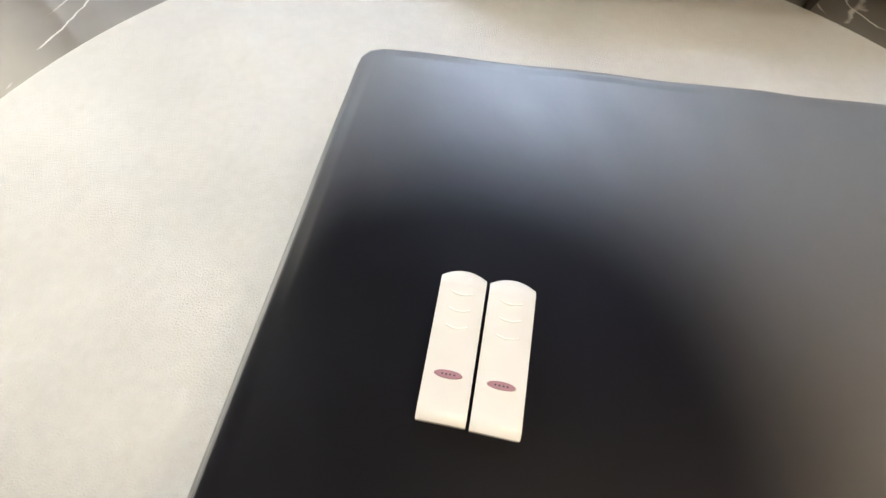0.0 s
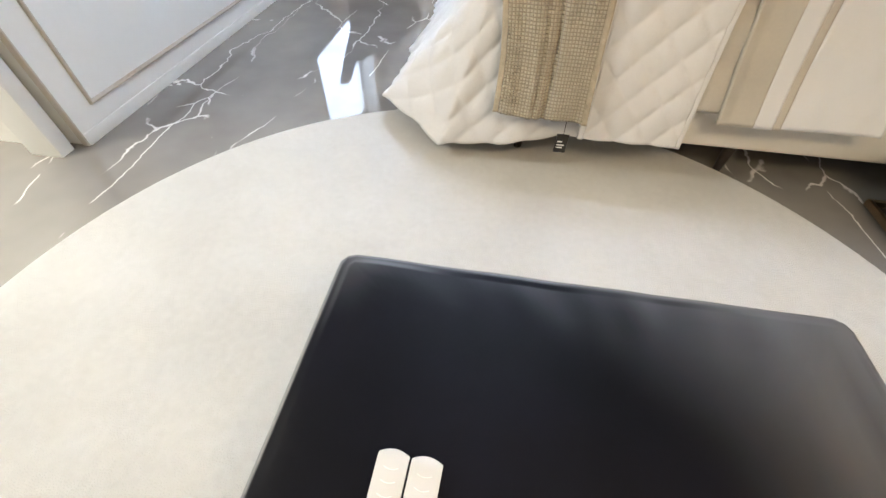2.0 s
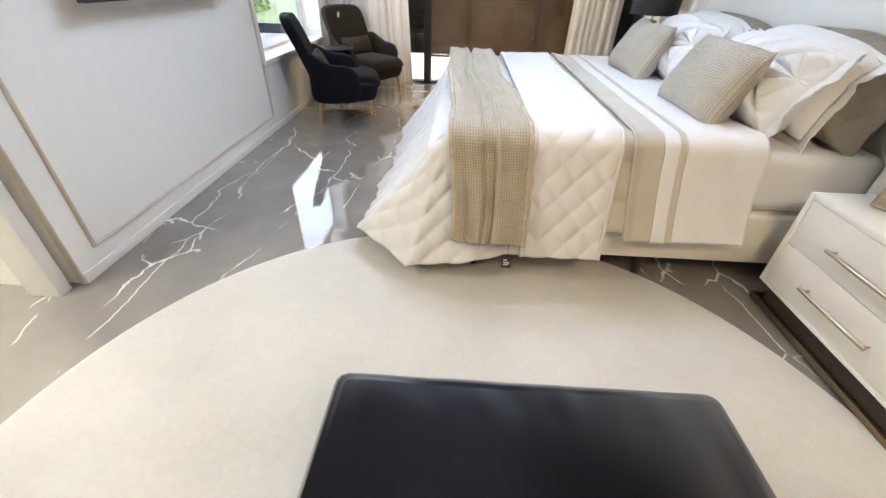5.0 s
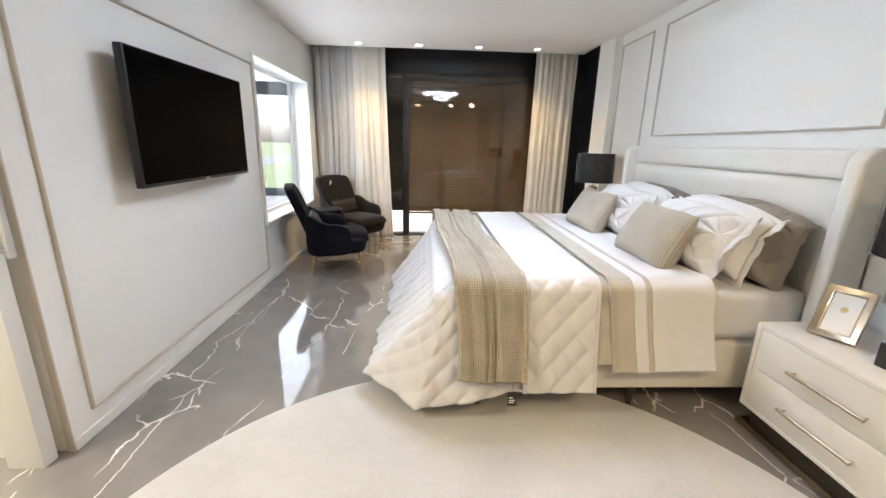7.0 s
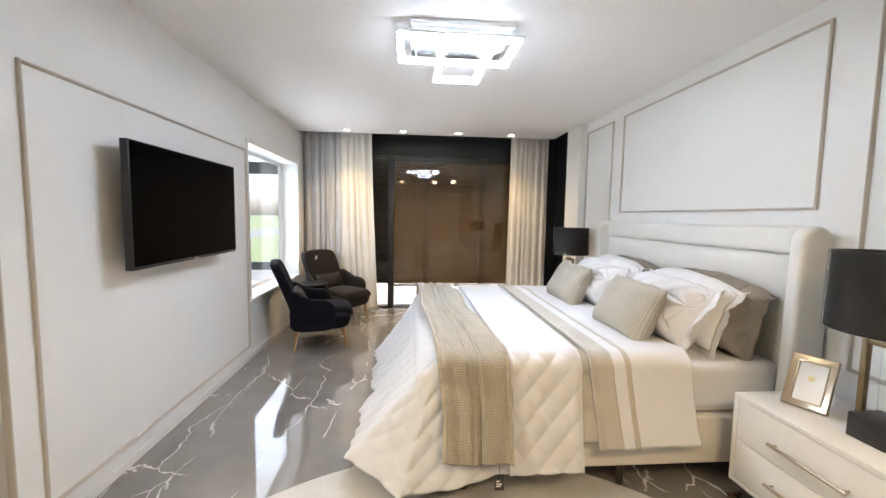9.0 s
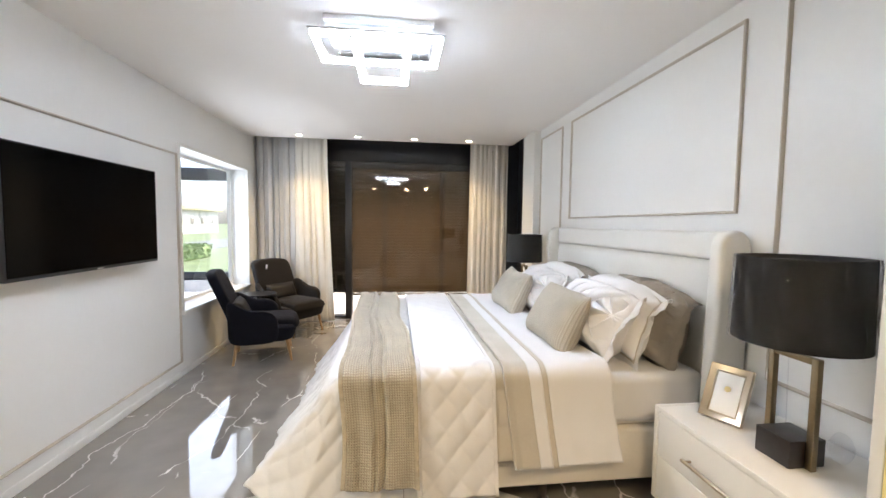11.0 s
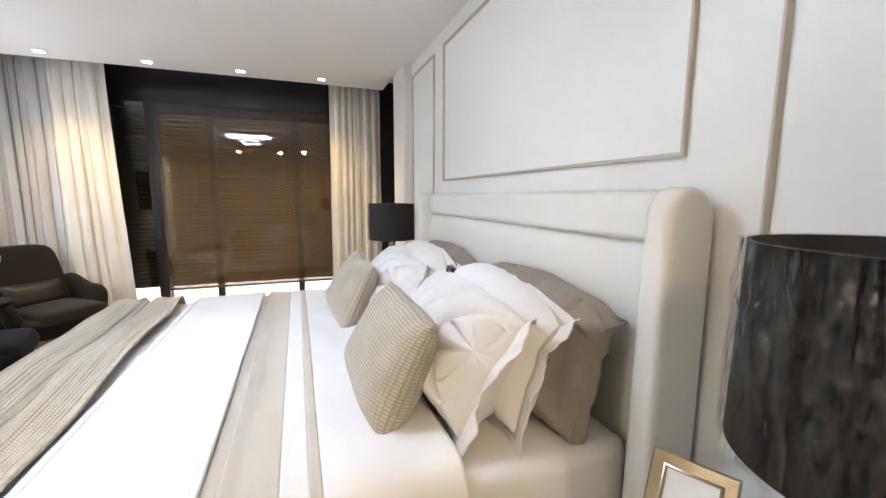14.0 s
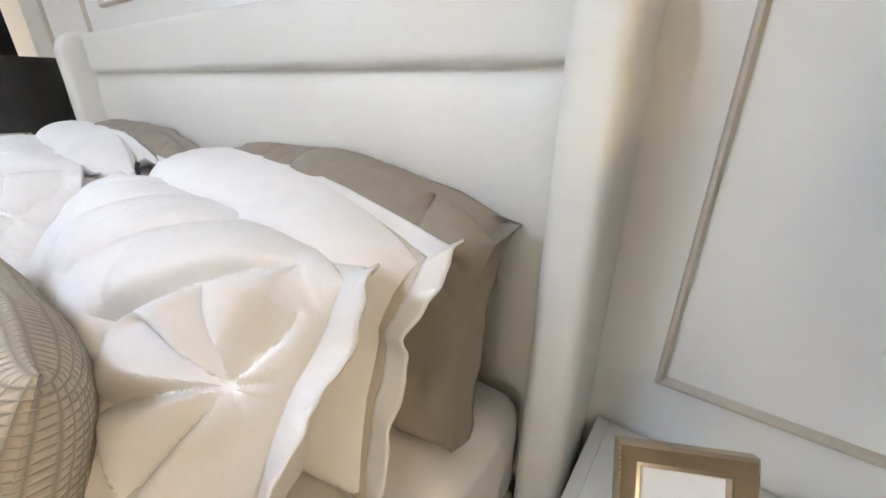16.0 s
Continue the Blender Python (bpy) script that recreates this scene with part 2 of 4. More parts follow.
M = dict(
    wall=mat("warm_white_wall_paint", (0.81, 0.80, 0.76), 0.45, vary=0.03, scale=1.5, fine=40, bump=0.05, bump_scale=120),
    panel=mat("pale_grey_lacquer", (0.80, 0.80, 0.78), 0.38, vary=0.02, scale=1.2, fine=30, bump=0.03, bump_scale=90),
    # Mouldings are wall-coloured; shade on their sides is put into this darker tone.
    trim=mat("shade_toned_trim", (0.53, 0.48, 0.41), 0.5, vary=0.05),
    ceiling=mat("matt_white_ceiling_paint", (0.88, 0.87, 0.855), 0.8, vary=0.02, scale=1.0),
    marble=marble_mat(),
    dimslat=mat("shaded_roller_slats", (0.016, 0.015, 0.014), 0.75, vary=0.15, scale=3, spec=0.2),
    rug=mat("short_cream_wool_pile", (0.55, 0.545, 0.525), 0.95, vary=0.1, scale=2.2, fine=45, bump=0.9, bump_scale=260, sheen=0.4),
    black=mat("black_aluminium", (0.012, 0.012, 0.014), 0.35, vary=0.2),
    shutter=mat("brown_roller_slats", (0.42, 0.30, 0.17), 0.35, vary=0.12, scale=3),
    curtain=mat("ivory_linen_weave", (0.66, 0.63, 0.57), 0.85, vary=0.06, scale=5, fine=140, bump=0.3, bump_scale=500, sheen=0.2),
    sheer=mat("grey_voile_weave", (0.47, 0.465, 0.46), 0.85, vary=0.06, scale=5, fine=140, bump=0.3, bump_scale=500),
    satin=satin_mat(),
    remote=mat("white_glossy_plastic", (0.62, 0.62, 0.61), 0.25, vary=0.02),
    mauve=mat("mauve_badge", (0.30, 0.17, 0.21), 0.3, vary=0.15, fine=300),
    cream=mat("cream_upholstery_leather", (0.74, 0.71, 0.65), 0.5, vary=0.04, scale=4, bump=0.15, bump_scale=300),
    white=mat("white_percale_cotton", (0.68, 0.68, 0.69), 0.85, vary=0.02, scale=4, fine=90, bump=0.12, bump_scale=350, sheen=0.1),
    quilt=mat("white_quilted_cotton", (0.67, 0.67, 0.68), 0.85, vary=0.025, scale=6, fine=90, bump=0.3, bump_scale=90, sheen=0.1),
    greige=mat("greige_cotton_sateen", (0.47, 0.44, 0.38), 0.62, vary=0.06, scale=5, fine=90, bump=0.1, bump_scale=300, sheen=0.2),
    band=mat("taupe_satin_band", (0.47, 0.43, 0.37), 0.55, vary=0.05),
    taupe=mat("taupe_pillow_cotton", (0.245, 0.217, 0.184), 0.7, vary=0.07, scale=5, bump=0.2, bump_scale=60),
    darkline=mat("charcoal_tone", (0.03, 0.03, 0.035), 0.7),
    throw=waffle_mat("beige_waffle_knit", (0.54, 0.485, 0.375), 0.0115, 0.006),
    rib=mat("beige_rib_knit", (0.43, 0.38, 0.295), 0.9, vary=0.2, scale=30, fine=300, bump=0.6, bump_scale=180),
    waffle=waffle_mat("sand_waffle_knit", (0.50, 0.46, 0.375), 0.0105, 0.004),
    hb=mat("ivory_faux_leather", (0.72, 0.71, 0.67), 0.45, vary=0.03, scale=3, bump=0.1, bump_scale=400),
    lacquer=mat("off_white_lacquer", (0.72, 0.70, 0.65), 0.3, vary=0.02),
    brass=mat("brushed_champagne_brass", (0.50, 0.42, 0.31), 0.32, 1.0, vary=0.1, fine=120),
    bronze=mat("antique_bronze_metal", (0.27, 0.21, 0.13), 0.38, 1.0, vary=0.15, fine=120),
    gold=mat("gold_profile", (0.86, 0.68, 0.32), 0.5, 0.25, vary=0.05, fine=90),
    darkwood=mat("dark_stained_wood", (0.03, 0.022, 0.017), 0.4, vary=0.3),
    ash=mat("honey_ash_wood", (0.36, 0.22, 0.1), 0.4, vary=0.25, scale=20, fine=80),
    block=mat("black_stone_block", (0.018, 0.015, 0.016), 0.3, vary=0.3, scale=20),
    shade=mat("black_fabric_shade", (0.005, 0.004, 0.0045), 0.7, vary=0.3, scale=14, spec=0.06),
    shade_in=mat("dark_shade_lining", (0.03, 0.03, 0.035), 0.8),
    brownweave=mat("dark_brown_weave", (0.007, 0.005, 0.004), 0.85, vary=0.25, scale=12, fine=140, bump=0.4, bump_scale=350, spec=0.25, sheen=0.1),
    lumbar=mat("dark_satin_cushion", (0.010, 0.008, 0.007), 0.42, vary=0.3, scale=8, bump=0.1, bump_scale=40, spec=0.3),
    navy=mat("dark_navy_boucle", (0.0045, 0.005, 0.010), 0.9, vary=0.25, scale=12, fine=140, bump=0.4, bump_scale=350, spec=0.2),
    tv=mat("black_screen", (0.002, 0.002, 0.002), 0.14, vary=0.1, spec=0.12),
    paper=mat("white_paper", (0.85, 0.84, 0.8), 0.7, vary=0.02),
    goldprint=mat("pale_gold_print", (0.62, 0.52, 0.24), 0.6),
    tagcard=mat("black_card", (0.02, 0.018, 0.016), 0.5),
    mirror=mat("bronze_mirror_glass", (0.56, 0.42, 0.30), 0.015, 1.0, vary=0.01),
    chrome=mat("polished_chrome", (0.88, 0.89, 0.9), 0.3, 1.0, vary=0.03),
    grass=mat("lawn_grass", (0.12, 0.15, 0.055), 0.95, vary=0.35, scale=0.8, fine=30),
    asphalt=mat("grey_asphalt", (0.14, 0.14, 0.145), 0.9, vary=0.2),
    terrace=mat("pale_terrace_paving", (0.6, 0.58, 0.55), 0.8, vary=0.08),
    render=mat("pale_house_render", (0.62, 0.58, 0.52), 0.9, vary=0.08),
    roof=mat("ochre_roof_fascia", (0.50, 0.43, 0.24), 0.8, vary=0.1),
    leaf=mat("hedge_leaves", (0.20, 0.27, 0.09), 0.8, vary=0.4, fine=20),
    clear=glass_mat("clear_glass", (0.97, 0.98, 0.98), 0.03),
    film=glass_mat("crinkled_clear_film", (0.97, 0.97, 0.98), 0.06, 0.02, 0.35, 1.3),
    smoke=glass_mat("smoked_glass", (0.82, 0.78, 0.72), 0.055),
    led=glow("lit_acrylic", COOL, CHANDELIER),
    ledside=glow("frosted_acrylic_edge", COOL, CHANDELIER * 0.2),
    warmled=glow("warm_downlight_lens", (1.0, 0.86, 0.6), 4.0),
)


# ---- mesh helpers ----
def mesh_object(name, bm, material, parent=None, label="", smooth=True):
    me = bpy.data.meshes.new(name)
    bmesh.ops.recalc_face_normals(bm, faces=bm.faces)
    bm.to_mesh(me)
    bm.free()
    if smooth:
        me.shade_smooth()
        me.set_sharp_from_angle(angle=radians(38))
    me.materials.append(material)
    ob = new(name, me)
    if parent:
        ob.parent = parent
    if label:
        ob["label"] = label
    return ob


def part(name, bm, material, parent, label=""):
    return mesh_object(name, bm, material, parent, label)


def thing(name, label, category, m=None, group=""):
    ob = new(name)
    ob.empty_display_size = 0.1
    if m:
        ob.matrix_world = m
    return tagged(ob, label, category, group)


def single(name, bm, material, label, category="", kind="", group=""):
    return tagged(mesh_object(name, bm, material), label, category, group, kind)


def box(x0, x1, y0, y1, z0, z1, bevel=0.0, seg=2, bm=None):
    out = bm or bmesh.new()
    r = bmesh.ops.create_cube(out, size=1.0)
    for v in r["verts"]:
        v.co = Vector((x0 + (v.co.x + 0.5) * (x1 - x0), y0 + (v.co.y + 0.5) * (y1 - y0), z0 + (v.co.z + 0.5) * (z1 - z0)))
    if bevel:
        edges = list({e for v in r["verts"] for e in v.link_edges})
        bmesh.ops.bevel(out, geom=edges, offset=bevel, segments=seg, profile=0.5, affect='EDGES')
    return out


def rod(p, q, r0, r1=None, seg=20, bm=None):
    out = bm or bmesh.new()
    p, q = Vector(p), Vector(q)
    d = q - p
    m = Matrix.Translation((p + q) / 2) @ d.to_track_quat('Z', 'Y').to_matrix().to_4x4()
    bmesh.ops.create_cone(out, cap_ends=True, segments=seg, radius1=r0, radius2=r0 if r1 is None else r1, depth=d.length, matrix=m)
    return out


def grid(nu, nv, fn, closed_u=False, uv=None):
    """A surface from fn(u, v), u and v from 0 to 1."""
    bm = bmesh.new()
    rows = []
    nuu = nu if closed_u else nu + 1
    for i in range(nuu):
        rows.append([bm.verts.new(fn(i / nu, j / nv)) for j in range(nv + 1)])
    lay = bm.loops.layers.uv.new("UVMap") if uv else None
    for i in range(nu):
        a, b = rows[i], rows[(i + 1) % nuu]
        for j in range(nv):
            f = bm.faces.new((a[j], b[j], b[j + 1], a[j + 1]))
            if lay:
                for lp, (p, q) in zip(f.loops, ((i, j), (i + 1, j), (i + 1, j + 1), (i, j + 1))):
                    lp[lay].uv = uv(p / nu, q / nv)
    return bm


def ring(y0, y1, z0, z1, x, side, w=0.015, d=0.017):
    """A picture-frame moulding on a wall at x; side is +1 when it faces +x."""
    bm = bmesh.new()
    prof = ((0, 0), (0, 0.75 * d), (0.25 * w, d), (0.6 * w, d), (w, 0.35 * d), (w, 0))
    loops = []
    for off, h in prof:
        loops.append([bm.verts.new((x + side * h, yy, zz)) for yy, zz in ((y0 + off, z0 + off), (y1 - off, z0 + off), (y1 - off, z1 - off), (y0 + off, z1 - off))])
    for a, b in zip(loops, loops[1:]):
        for i in range(4):
            bm.faces.new((a[i], a[(i + 1) % 4], b[(i + 1) % 4], b[i]))
    return bm


# ---- setting ----
CEIL = 2.635
single("floor", box(-3.4, 2.6, -2.4, 6.25, -0.12, 0.0), M["marble"], "polished grey marble floor with white veins", kind="structure")
single("ceiling", box(-1.82, 2.10, -2.4, 5.56, CEIL, CEIL + 0.06), M["ceiling"], "matt white plaster ceiling with a curtain recess", kind="structure")
single("ceiling_recess", box(-1.82, 2.6, -2.4, 6.3, 2.86, 2.95), M["ceiling"], "white ceiling over the curtain recess", kind="structure")
single("ceiling_edge", box(2.10, 2.36, -2.4, 4.60, CEIL, CEIL + 0.06), M["ceiling"], "white ceiling strip along the panelled wall", kind="structure")
# Slab out of view, added to block the sky above the ceiling.
single("roof", box(-3.6, 2.8, -2.6, 6.4, 2.96, 3.1), M["render"], "unseen flat slab that keeps sky light out", kind="structure")

WY0, WY1, WZ0, WZ1 = 3.81, 5.49, 0.615, 2.16
for nm, xa, xb, ya in (("wall_west_core", -1.80, -1.632, 1.42), ("wall_west", -1.63, -1.60, 1.42)):
    bm = box(xa, xb, ya, WY0, 0, 2.86 if nm == "wall_west_core" else CEIL + 0.05)
    box(xa, xb, WY1, 6.25, 0, 2.86, bm=bm)
    box(xa, xb, WY0, WY1, 0, WZ0, bm=bm)
    box(xa, xb, WY0, WY1, WZ1, 2.86, bm=bm)
    single(nm, bm, M["panel"], "pale grey panelled wall with a window opening", kind="structure")
single("wall_west_pier", box(-1.80, -1.646, 1.315, 1.382, 0, 2.86, 0.002), M["panel"], "white lacquered door post beside the doorway", kind="structure")
single("wall_west_groove", box(-1.80, -1.70, 1.384, 1.418, 0, 2.86), M["wall"], "deep shadow groove between post and panel", kind="structure")
single("trim_panel_edge", box(-1.63, -1.5985, 1.412, 1.4195, 0, CEIL, 0.001), M["trim"], "beige edge strip of the wall panel", kind="structure")
single("wall_west_near", box(-1.80, -1.63, -2.4, 0.15, 0, 2.86), M["wall"], "plain off-white wall beside the doorway", kind="structure")
single("wall_west_lintel", box(-1.80, -1.63, 0.15, 1.314, 2.3, 2.859), M["wall"], "plain off-white wall over the doorway", kind="structure")
single("wall_south", box(-3.4, 2.6, -2.6, -2.4, 0, 2.95), M["wall"], "plain off-white wall", kind="structure")
single("wall_hall_end", box(-3.4, -1.80, 1.38, 1.5, 0, 2.95), M["wall"], "off-white hallway wall in warm light", kind="structure")
single("wall_hall_west", box(-3.6, -3.4, -2.6, 1.5, 0, 2.95), M["wall"], "off-white hallway wall in warm light", kind="structure")
single("wall_east", box(2.18, 2.36, -2.4, 4.60, 0, CEIL), M["panel"], "off-white wall with raised picture-frame mouldings", kind="structure")
single("wall_east_end", box(2.10, 2.36, 4.602, 5.02, 0, 2.86), M["wall"], "white wall return beside the curtain", kind="structure")
single("wall_east_glazing", box(2.36, 2.42, 5.02, 6.25, 0, 2.95), M["black"], "black framed side glazing", kind="structure")
single("wall_north_pier", box(-1.63, -0.72, 6.06, 6.25, 0, 2.95), M["wall"], "wall behind the left curtain", kind="structure")
single("wall_north_pier_east", box(1.95, 2.36, 6.06, 6.25, 0, 2.95), M["black"], "black door jamb behind the curtain", kind="structure")

single("trim_bed_panel", ring(1.705, 3.72, 1.54, 2.525, 2.18, -1), M["trim"], "large rectangular moulding over the headboard", kind="structure")
single("trim_side_panel", ring(0.80, 1.485, 0.74, 2.50, 2.18, -1), M["trim"], "tall moulding behind the bedside lamp", kind="structure")
single("trim_far_panel", ring(3.93, 4.56, 0.74, 2.525, 2.18, -1), M["trim"], "tall narrow moulding near the curtain", kind="structure")
single("trim_tv_panel", ring(1.535, 3.755, 0.135, 2.085, -1.60, 1), M["trim"], "large rectangular moulding round the television", kind="structure")
single("baseboard", box(-1.60, -1.592, 1.42, 6.05, 0, 0.055, 0.002), M["panel"], "low pale skirting along the television wall", kind="structure")

# window in the west wall
bm = bmesh.new()
for a in ((WY0, WY0 + 0.02, WZ0, WZ1), (WY1 - 0.02, WY1, WZ0, WZ1), (WY0 + 0.02, WY1 - 0.02, WZ1 - 0.03, WZ1), (WY0 + 0.02, WY1 - 0.02, WZ0, WZ0 + 0.03)):
    box(-1.852, -1.802, a[0], a[1], a[2], a[3], 0.004, bm=bm)
win = tagged(mesh_object("window_1", bm, M["panel"]), "large fixed window in a white frame", "window", "", "structure")
part("window_sill", box(-1.80, -1.57, WY0 - 0.03, WY1 + 0.03, WZ0 - 0.035, WZ0 + 0.002, 0.005), M["wall"], win)
pane = part("pane", box(-1.845, -1.838, WY0 + 0.012, WY1 - 0.012, WZ0 + 0.02, WZ1 - 0.02), M["clear"], win)
pane.visible_shadow = False
bm = bmesh.new()
for a in ((WY0 - 0.035, WY0, WZ0 - 0.0, WZ1 + 0.035), (WY1, WY1 + 0.035, WZ0, WZ1 + 0.035), (WY0, WY1, WZ1, WZ1 + 0.035)):
    box(-1.60, -1.585, a[0], a[1], a[2], a[3], 0.003, bm=bm)
part("architrave", bm, M["wall"], win)

# sliding door in the north wall
DX0, DX1, DY = -0.74, 2.0, 6.05
door = tagged(mesh_object("door_1", box(DX0, DX1, DY, DY + 0.12, 2.36, 2.84, 0.004), M["black"]), "wide black aluminium sliding door with smoked glass and lowered brown shutter", "sliding door", "", "structure")
part("stile", box(-0.36, -0.265, DY - 0.06, DY + 0.008, 0.03, 2.40, 0.004), M["black"], door)
for x0, x1 in ((DX0, DX0 + 0.06), (-0.36, -0.26), (0.20, 0.27), (1.1, 1.17), (DX1 - 0.06, DX1)):
    part("stile", box(x0, x1, DY + 0.01, DY + 0.09, 0.03, 2.358, 0.004), M["black"], door)
part("threshold", box(DX0, DX1, DY - 0.01, DY + 0.14, 0.0, 0.028, 0.003), M["black"], door)
for x0, x1 in ((DX0 + 0.04, -0.34), (-0.25, DX1 - 0.06)):
    p = part("pane", box(x0 - 0.03, x1 + 0.03, DY - 0.052, DY - 0.046, 0.03, 2.40), M["smoke"], door)
    p.visible_shadow = False
part("handle", box(-0.325, -0.305, DY - 0.075, DY + 0.012, 0.95, 1.15, 0.006), M["black"], door)
SLATS = int((2.50 - 0.36) / 0.048)
# Left slats take a near-black copy; their dim light is put into the colour.
for xa, xb, slat_material in ((DX0 + 0.02, -0.315, M["dimslat"]), (-0.313, DX1 - 0.02, M["shutter"])):
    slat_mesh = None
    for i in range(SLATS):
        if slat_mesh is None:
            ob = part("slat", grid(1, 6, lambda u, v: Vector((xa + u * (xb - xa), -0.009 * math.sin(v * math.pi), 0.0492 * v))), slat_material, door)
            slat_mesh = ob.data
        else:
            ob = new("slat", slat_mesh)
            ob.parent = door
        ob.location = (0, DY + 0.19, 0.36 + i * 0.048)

# ---- rug and ottoman ----
def rug():
    cx, cy, R, h = 0.22, 0.52, 1.54, 0.012
    bm = bmesh.new()
    prof = [(0, h), (0.3, h), (0.6, h), (0.85, h), (0.97, h), (0.992, h * 0.9), (1.0, h * 0.45), (1.0, 0.001)]
    n = 128
    centre = bm.verts.new((cx, cy, h))
    prev = None
    for k, (r, z) in enumerate(prof[1:]):
        loop = [bm.verts.new((cx + R * r * math.cos(2 * math.pi * i / n), cy + R * r * math.sin(2 * math.pi * i / n), z)) for i in range(n)]
        for i in range(n):
            if prev is None:
                bm.faces.new((centre, loop[i], loop[(i + 1) % n]))
            else:
                bm.faces.new((prev[i], loop[i], loop[(i + 1) % n], prev[(i + 1) % n]))
        prev = loop
    single("rug", bm, M["rug"], "round cream short-pile rug on grey marble", "rug")


rug()

OX0, OX1, OY0, OY1, OTOP = -0.094, 0.885, -0.31, 0.664, 0.443


def ottoman():
    th = thing("ottoman", "low square ottoman upholstered in black satin", "ottoman")
    cx, cy, hx, hy = (OX0 + OX1) / 2, (OY0 + OY1) / 2, (OX1 - OX0) / 2, (OY1 - OY0) / 2

    def outline(u, inset, r):
        """A point of a rectangle with rounded corners."""
        w, d = hx - inset - r, hy - inset - r
        legs = ((w * 2, (w, -d - r), (-1, 0), -1.5), (d * 2, (-w - r, -d), (0, 1), 1), (w * 2, (-w, d + r), (1, 0), 0.5), (d * 2, (w + r, d), (0, -1), 0))
        arc = math.pi / 2 * r
        total = 4 * (w + d) + 4 * arc
        s = u * total
        corners = ((-w, -d, -math.pi / 2), (-w, d, math.pi), (w, d, math.pi / 2), (w, -d, 0.0))
        for (ln, st, dr, _), (qx, qy, a0) in zip(legs, corners):
            if s <= ln:
                return st[0] + dr[0] * s, st[1] + dr[1] * s
            s -= ln
            if s <= arc:
                a = a0 - s / r
                return qx + r * math.cos(a), qy + r * math.sin(a)
            s -= arc
        return legs[0][1]

    def wall(z0, z1, inset, r, round_top):
        prof = [(0.0, z0), (0.0, z0 + 0.5 * (z1 - z0)), (0.0, z1 - round_top)]
        prof += [(round_top * (1 - math.cos(k / 6 * math.pi / 2)), z1 - round_top + round_top * math.sin(k / 6 * math.pi / 2)) for k in range(1, 7)]
        prof += [(0.03, z1 + 0.0005), (0.12, z1 + 0.001), (0.3, z1 + 0.001), (hx - 0.09, z1 + 0.001)]

        def f(u, v):
            k = v * (len(prof) - 1)
            i = min(len(prof) - 2, int(k))
            o = prof[i][0] + (prof[i + 1][0] - prof[i][0]) * (k - i)
            z = prof[i][1] + (prof[i + 1][1] - prof[i][1]) * (k - i)
            x, y = outline(u, inset + o, max(0.004, r - o * 0.9))
            crease = 0.006 * noise.noise(Vector((x * 14, y * 5, 2))) * max(0.0, 1 - abs(o - 0.05) / 0.08) if z1 > 0.4 else 0.0
            w = 0.003 * noise.noise(Vector((x * 4, y * 4, 7))) if o > 0.02 else 0.0
            return Vector((cx + x, cy + y, z + crease + w))
        bm = grid(200, len(prof) * 3 - 3, f)
        bmesh.ops.remove_doubles(bm, verts=bm.verts, dist=0.0001)
        rim = [e for e in bm.edges if e.is_boundary and e.verts[0].co.z > z1 - 0.01]
        bmesh.ops.edgeloop_fill(bm, edges=rim)
        return bm
    part("base", wall(0.07, 0.36, 0.004, 0.03, 0.008), M["satin"], th)
    part("cushion", wall(0.352, OTOP, 0.0, 0.032, 0.014), M["satin"], th, "black satin top with faint creases")
    for x in (OX0 + 0.06, OX1 - 0.06):
        for y in (OY0 + 0.06, OY1 - 0.06):
            part("foot", rod((x, y, 0.012), (x, y, 0.08), 0.02, 0.025), M["darkwood"], th)


ottoman()


def remote(m):
    th = thing("remote_control", "slim white plastic shutter remote lying on the ottoman", "remote control", m, "two white remotes")
    w, l, h = 0.0445, 0.134, 0.019

    def top(u, v):
        x = (u * 2 - 1)
        s = v * l
        taper = 1 - 0.05 * (1 - v)
        hh = h * (0.86 + 0.14 * (1 - x * x)) - 0.004 * max(0, abs(v - 0.5) * 2 - 0.93) / 0.07
        bow = 0.006 * (1 - x * x) if v > 0.999 else 0.006 * (1 - x * x) * max(0, (v - 0.9) / 0.1)
        return Vector((x * w / 2 * taper, s - l / 2 + bow, hh))
    body = grid(10, 24, top)
    edge = [e for e in body.edges if e.is_boundary]
    r = bmesh.ops.extrude_edge_only(body, edges=edge)
    for v in r["geom"]:
        if isinstance(v, bmesh.types.BMVert):
            v.co.z = 0.0
            v.co.x *= 0.96
    part("body", body, M["remote"], th)
    for k in range(3):
        yy = 0.046 - 0.0165 * k
        bm = bmesh.new()
        pts = [Vector((0.010 * t, yy + 0.0028 * t * t, h + 0.0004 - 0.0004 * t * t)) for t in [i / 6 - 1 for i in range(13)]]
        for a, b in zip(pts, pts[1:]):
            rod(a, b, 0.0006, seg=6, bm=bm)
        part("button", bm, M["panel"], th)
    bm = bmesh.new()
    bmesh.ops.create_cone(bm, cap_ends=True, segments=32, radius1=1, radius2=0.96, depth=0.0012)
    for v in bm.verts:
        v.co = Vector((v.co.x * 0.0125, v.co.y * 0.0036 - 0.028, v.co.z + h + 0.0002))
    badge = part("badge", bm, M["mauve"], th, "oval mauve badge")
    bm = bmesh.new()
    for k in range(4):
        box(-0.006 + 0.0035 * k, -0.0045 + 0.0035 * k, -0.0287, -0.0275, h + 0.0008, h + 0.0012, bm=bm)
    part("marking", bm, M["darkline"], badge)
    return th


r1 = remote(pose(0.1035, 0.233, OTOP + 0.004, 0, 0, -1.5))
copy_thing(r1, pose(0.150, 0.2305, OTOP + 0.004, 0, 0, -2.6))

